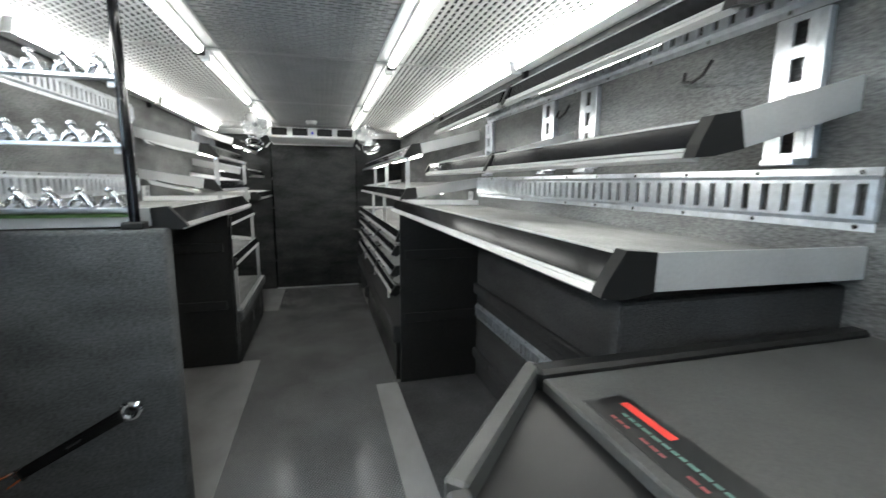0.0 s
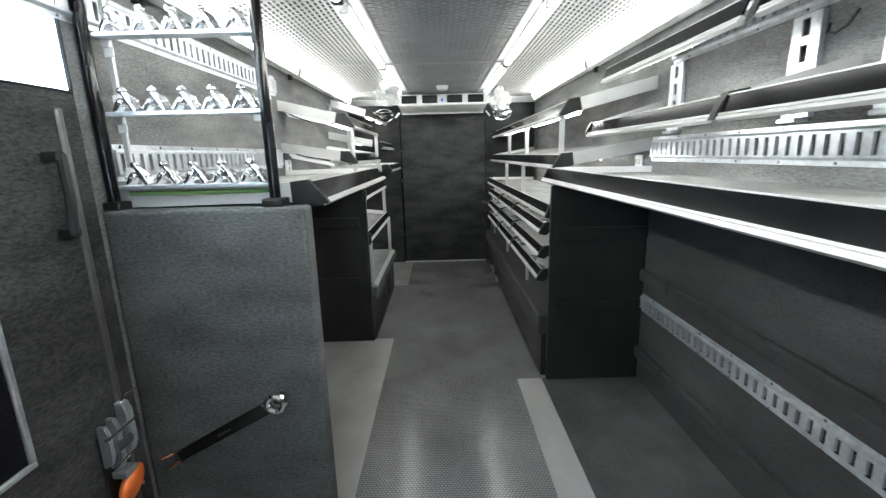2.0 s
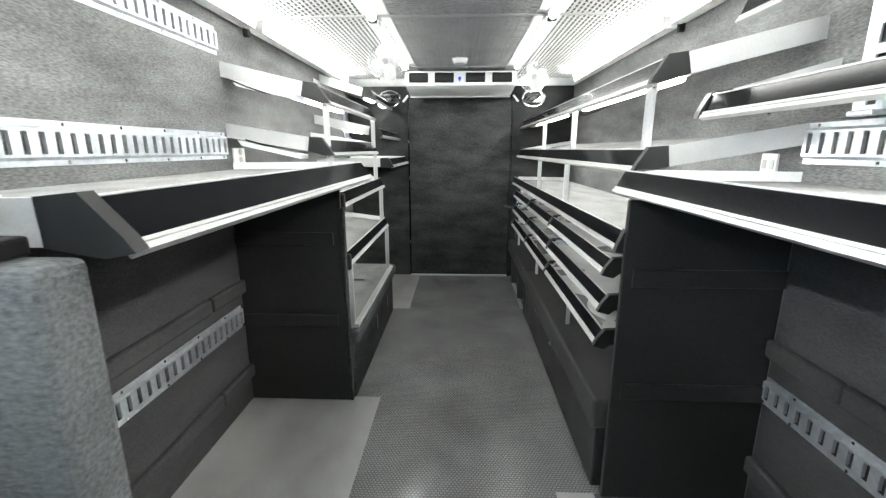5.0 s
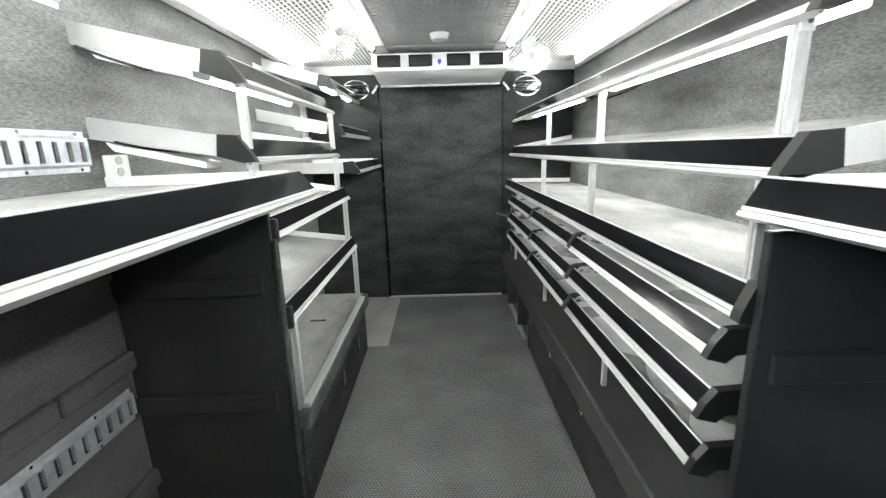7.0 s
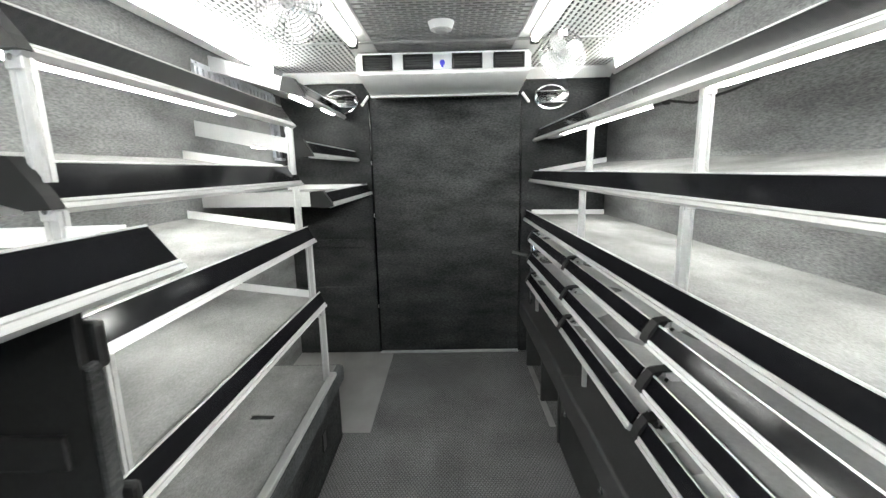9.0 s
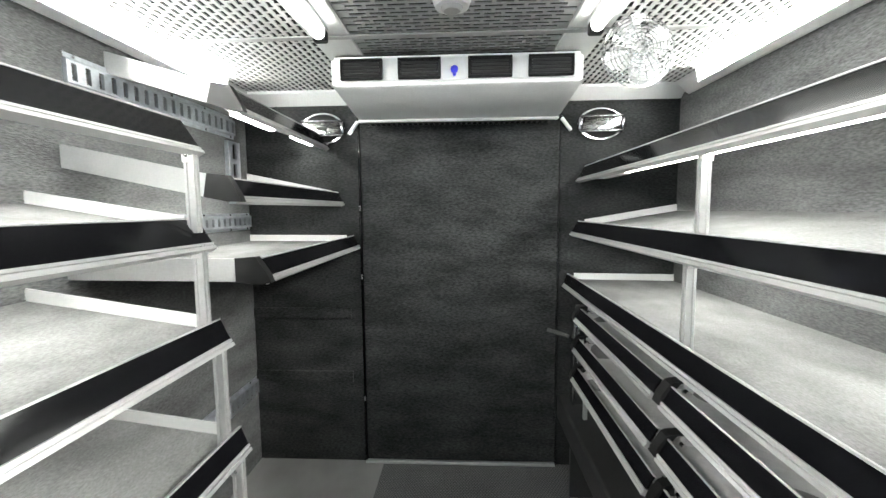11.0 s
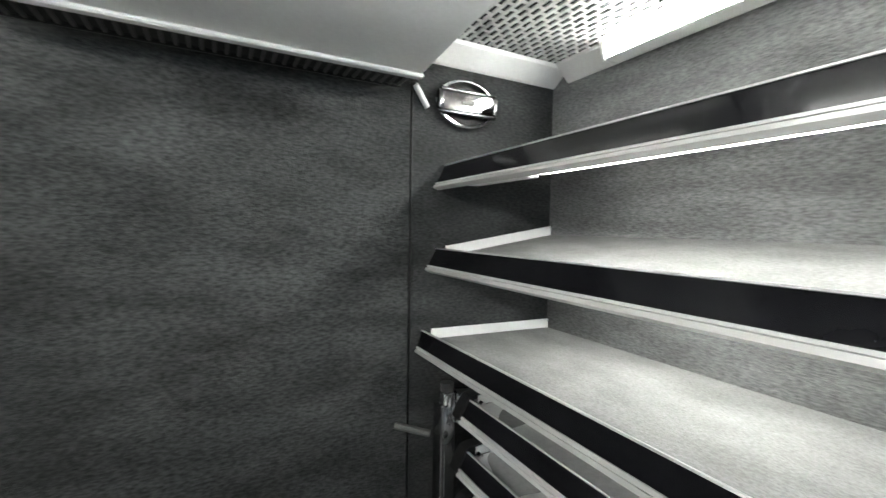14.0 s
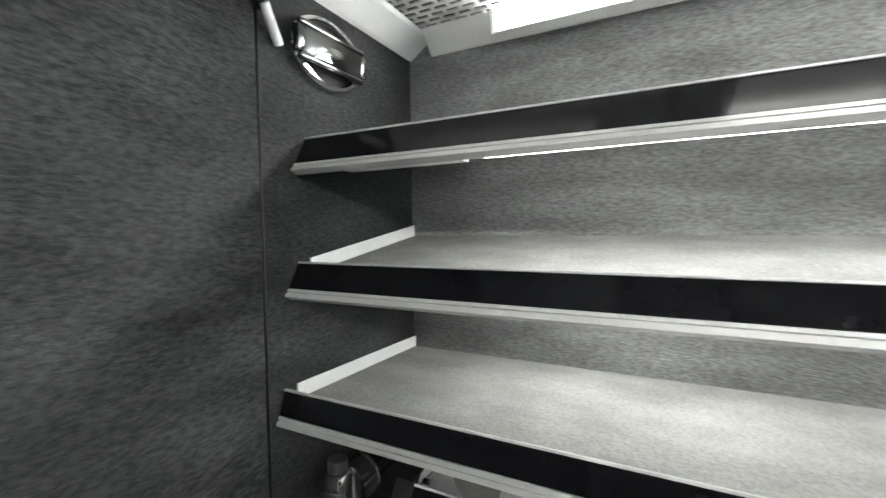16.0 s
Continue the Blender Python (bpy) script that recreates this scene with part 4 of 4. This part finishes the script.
    part("upper_board", box(bm_(), XL + 0.001, -0.571, 3.19, 4.45, 0.2995, 0.38, 0.018, 3), CARPET_PANEL, wb, "carpet covered rounded upper board")
    m = tagged(part("wheel_box_mat", box(bm_(), XL + 0.003, -0.60, 3.2, 4.42, 0.3805, 0.386, 0.002), DECK), "grey carpet mat on the wheel box", "mat")
    s = thing("finger_slot", "black recessed pull slot in the wheel box top", "pull slot", (-0.85, 4.0, 0.38))
    part("slot", box(bm_(), -0.80, -0.72, 3.98, 4.0, 0.3865, 0.3885), CAP, s)
    for y in (3.78, 4.16):
        s = thing("side_vent", "small black vent in the wheel box side", "vent", (-0.6, y, 0.21), "wheel box vents")
        part("cover", box(bm_(), -0.5995, -0.594, y - 0.022, y + 0.022, 0.13, 0.215, 0.002), CAP, s)
    o = thing("power_outlet", "white double wall outlet above the bench", "outlet", (XL, 3.28, 1.2))
    part("plate", box(bm_(), XL + 0.0005, XL + 0.008, 3.226, 3.333, 1.182, 1.256, 0.003), WHITE, o)
    for z in (1.202, 1.238):
        part("socket", rod(bm_(), (XL + 0.0082, 3.285, z), (XL + 0.0112, 3.285, z), 0.014, 16), PANEL, o, smooth=True)
    # corner shelves beside the rear door
    c0, c1 = 4.43, YE - 0.004
    for front, lip, wall, y0, far in (((-0.715, 1.607), (-0.75, 1.68), (w, 1.795), 4.6, ""), ((-0.645, 1.335), (-0.675, 1.40), (w, 1.495), 4.43, "plate"), ((-0.57, 1.12), (-0.605, 1.185), (w, 1.19), 4.42, "plate")):
        u = thing("corner_shelf", "carpeted corner shelf with glossy black edge", "shelf", (-0.9, 4.9, front[1]), "corner shelves")
        shelf(u, -1, y0, c1, front, lip, wall, "cap", far, split=(5.0,))
    shelf_tube(-1, -0.82, 1.652, 4.72, 5.05, 0)
    shelf_tube(-1, -0.78, 1.642, 5.12, 5.38, 0)
    # out-of-sight light, added so that the corner tie-down rail is brighter
    shelf_tube(-1, -0.95, 1.408, 4.55, 5.25, 0)
    etrack(XL, 1, 4.4, 5.41, 1.22, 1.30, "galvanised slotted tie-down rail above the corner shelf")
    etrack(XL, 1, 4.45, 5.3, 1.645, 1.745, "galvanised slotted tie-down rail below the ceiling")
    etrack(XL, 1, 4.5, 5.40, 0.36, 0.46, "galvanised slotted tie-down rail in the corner")
    upright_track(XL, 1, 5.27, 1.36, 1.63)


SMOKED = mat("smoked_glass", (0.35, 0.35, 0.35), 0.04)
SMOKED.node_tree.nodes["Principled BSDF"].inputs["Transmission Weight"].default_value = 1.0
GLOSS_TRIM = mat("black_satin_moulding", (0.016, 0.016, 0.016), 0.34, broad=0.2, broad_scale=8, rough_var=0.06, spec=0.4)
SATIN = mat("satin_chrome", (0.62, 0.62, 0.63), 0.2, 1.0, broad=0.12, broad_scale=40)
LEDGE = mat("dark_grey_vinyl", (0.03, 0.03, 0.03), 0.6, fine=0.25, fine_scale=160, broad=0.2, broad_scale=4, bump=0.2, bump_scale=300)
EDGE = mat("worn_metal_edge", (0.11, 0.11, 0.108), 0.45, 0.7, broad=0.2, broad_scale=10)
DARK_CHROME = mat("smoked_chrome", (0.17, 0.17, 0.175), 0.16, 1.0, broad=0.1, broad_scale=20)


def build_end():
    ac = thing("air_conditioner", "white ceiling air conditioner with four black louvres", "air conditioner", (-0.078, 5.1, 1.71))
    bm = prism(bm_(), [(4.868, ZC - 0.018), (4.872, 1.757), (4.885, 1.748), (5.245, 1.708), (5.27, 1.715), (5.36, 1.80), (5.36, ZC - 0.018)], -0.525, 0.37, "x")
    bmesh.ops.bevel(bm, geom=list(bm.edges), offset=0.012, segments=3, affect="EDGES")
    part("housing", bm, WHITE, ac, smooth=True)
    part("top_seal", box(bm_(), -0.51, 0.355, 4.88, 5.35, ZC - 0.0175, ZC - 0.0145), CAP, ac)
    part("return_grille", box(bm_(), -0.5, 0.345, 5.272, 5.35, 1.7125, 1.73, 0.002), DARK, ac)
    for i in range(34):
        x = -0.49 + i * 0.0249
        part("grille_slat", box(bm_(), x, x + 0.009, 5.276, 5.348, 1.705, 1.7122, 0.002), COVER, ac)
    for y in (5.266, 5.3505):
        part("grille_edge", box(bm_(), -0.505, 0.35, y, y + 0.0095, 1.7045, 1.7122, 0.002), CAP, ac)
    part("lower_lip", box(bm_(), -0.52, 0.365, 5.235, 5.262, 1.700, 1.7125, 0.004), WHITE, ac)
    for a, b in ((-0.486, -0.335), (-0.281, -0.129), (-0.034, 0.12), (0.176, 0.332)):
        v = part("louvre", box(bm_(), a, b, 4.858, 4.8675, 1.770, 1.842, 0.003), CAP, ac)
        bm = bm_()
        box(bm, a + 0.012, b - 0.012, 4.8565, 4.8578, 1.781, 1.831)
        part("recess", bm, DARK, v)
        for i in range(4):
            z = 1.784 + i * 0.012
            part("slat", prism(bm_(), [(4.8555, z), (4.851, z + 0.006), (4.852, z + 0.008), (4.8565, z + 0.002)], a + 0.012, b - 0.012, "x"), SLAT, v)
        for x0, x1, z0, z1 in ((a, b, 1.770, 1.779), (a, b, 1.833, 1.842), (a, a + 0.009, 1.7795, 1.8325), (b - 0.009, b, 1.7795, 1.8325)):
            part("bezel", box(bm_(), x0, x1, 4.851, 4.8575, z0, z1, 0.002), CAP, v)
    part("knob", rod(bm_(), (-0.082, 4.868, 1.80), (-0.082, 4.856, 1.80), 0.013, 20), BLUE, ac, "round blue knob", smooth=True)
    part("knob", rod(bm_(), (-0.082, 4.868, 1.784), (-0.082, 4.860, 1.784), 0.006, 12), BLUE, ac, smooth=True)
    for x, y, z in ((0.466, 4.65, 1.772), (-0.515, 3.93, 1.75)):
        f = thing("fan", "small chrome cage fan hung from the ceiling", "fan", (x, y, ZC), "chrome fans")
        cage = part("cage", ring(bm_(), (x, y, z), 0.104, 0.0025, (0, 1, 0), 32, 6), SATIN, f, "bright wire cage", smooth=True)
        for r, dy in ((0.098, -0.008), (0.088, -0.014), (0.077, -0.018), (0.066, -0.021), (0.055, -0.024), (0.044, -0.026), (0.033, -0.027), (0.023, -0.028)):
            part("wire_ring", ring(bm_(), (x, y + dy, z), r, 0.0014, (0, 1, 0), 28, 6), SATIN, cage, smooth=True)
        for i in range(20):
            a = math.pi * 2 * i / 20
            part("spoke", rod(bm_(), (x + 0.02 * math.cos(a), y - 0.028, z + 0.02 * math.sin(a)), (x + 0.104 * math.cos(a), y, z + 0.104 * math.sin(a)), 0.0012, 5), SATIN, cage)
        part("hub", rod(bm_(), (x, y - 0.031, z), (x, y - 0.027, z), 0.018, 20), CHROME, f, smooth=True)
        part("motor", rod(bm_(), (x, y + 0.012, z), (x, y + 0.075, z), 0.028, 20, 0.022), CHROME, f, smooth=True)
        for i in range(4):
            bm = bm_()
            ball(bm, (0.054, 0, 0), 0.046, 14, (1.0, 0.95, 0.06))
            bmesh.ops.transform(bm, matrix=Matrix.Translation((x, y + 0.002, z)) @ Matrix.Rotation(radians(90), 4, "X") @ Matrix.Rotation(radians(90 * i + 20), 4, "Z") @ Matrix.Rotation(radians(24), 4, "X"), verts=bm.verts)
            part("blade", bm, ALU, f, "pale metal fan blade", smooth=True)
        part("yoke", tube_path(bm_(), [(x, y + 0.05, z + 0.02), (x, y + 0.045, z + 0.05), (x, y + 0.02, ZC - 0.015)], 0.008), CHROME, f, smooth=True)
        part("mount", rod(bm_(), (x, y + 0.015, ZC - 0.022), (x, y + 0.015, ZC - 0.0005), 0.026, 20, 0.03), CHROME, f, smooth=True)
    for x in (0.594, -0.735):
        l = thing("oval_lamp", "oval chrome lamp with a clear ribbed lens, unlit", "lamp", (x, YE, 1.706), "oval lamps")
        part("ring", ring(bm_(), (x, YE - 0.012, 1.706), 0.1, 0.011, (0, 1, 0), 40, 10, (1.0, 0.70)), CHROME, l, smooth=True)
        part("back_plate", ball(bm_(), (x, YE - 0.006, 1.706), 0.095, 28, (1.0, 0.055, 0.70)), CAP, l, smooth=True)
        part("reflector", box(bm_(), x - 0.09, x + 0.09, YE - 0.026, YE - 0.008, 1.676, 1.736, 0.008, 3), DARK_CHROME, l, smooth=True)
        for z in (1.672, 1.74):
            part("bezel", box(bm_(), x - 0.1, x + 0.1, YE - 0.036, YE - 0.02, z - 0.006, z + 0.006, 0.004, 2), DARK_CHROME, l, smooth=True)
        for d in (-1, 1):
            part("bezel", box(bm_(), x + d * 0.09, x + d * 0.108, YE - 0.036, YE - 0.014, 1.6785, 1.7335, 0.005, 2), DARK_CHROME, l, smooth=True)
        part("bulb", ball(bm_(), (x, YE - 0.03, 1.706), 0.016, 14, (1.8, 0.5, 0.6)), EDGE, l, smooth=True)
        lens = part("lens", box(bm_(), x - 0.0895, x + 0.0895, YE - 0.034, YE - 0.0315, 1.6785, 1.7335, 0.001), SMOKED, l, "smoked clear lens")
    g = thing("rear_bracket", "chrome tube bracket with a strap below the low shelf", "bracket", (0.47, 5.38, 0.75))
    part("post", box(bm_(), 0.470, 0.512, 5.295, 5.335, 0.3805, 0.83, 0.008, 2), CHROME, g, smooth=True)
    part("flange", box(bm_(), 0.458, 0.4695, 5.285, 5.34, 0.3805, 0.80, 0.003), SATIN, g, "bright steel flange")
    part("tube", rod(bm_(), (0.5125, 5.315, 0.785), (0.566, 5.315, 0.785), 0.052, 28, 0.046), CHROME, g, smooth=True)
    part("tube_ring", ring(bm_(), (0.568, 5.315, 0.785), 0.042, 0.007, (1, 0, 0), 28, 8), SATIN, g, smooth=True)
    part("collar", rod(bm_(), (0.572, 5.315, 0.785), (0.66, 5.315, 0.785), 0.037, 20), DARK_CHROME, g, smooth=True)
    part("knuckle", rod(bm_(), (0.492, 5.315, 0.8305), (0.492, 5.315, 0.855), 0.02, 16), EDGE, g, smooth=True)
    part("strap", rod(bm_(), (0.36, 5.40, 0.715), (0.4465, 5.335, 0.70), 0.011, 8), COVER, g, smooth=True)


SLAT = mat("louvre_slat", (0.03, 0.03, 0.03), 0.3, broad=0.1, broad_scale=20)

build_shell()
build_ceiling()
build_right()
build_cab_box()
build_left()
build_end()
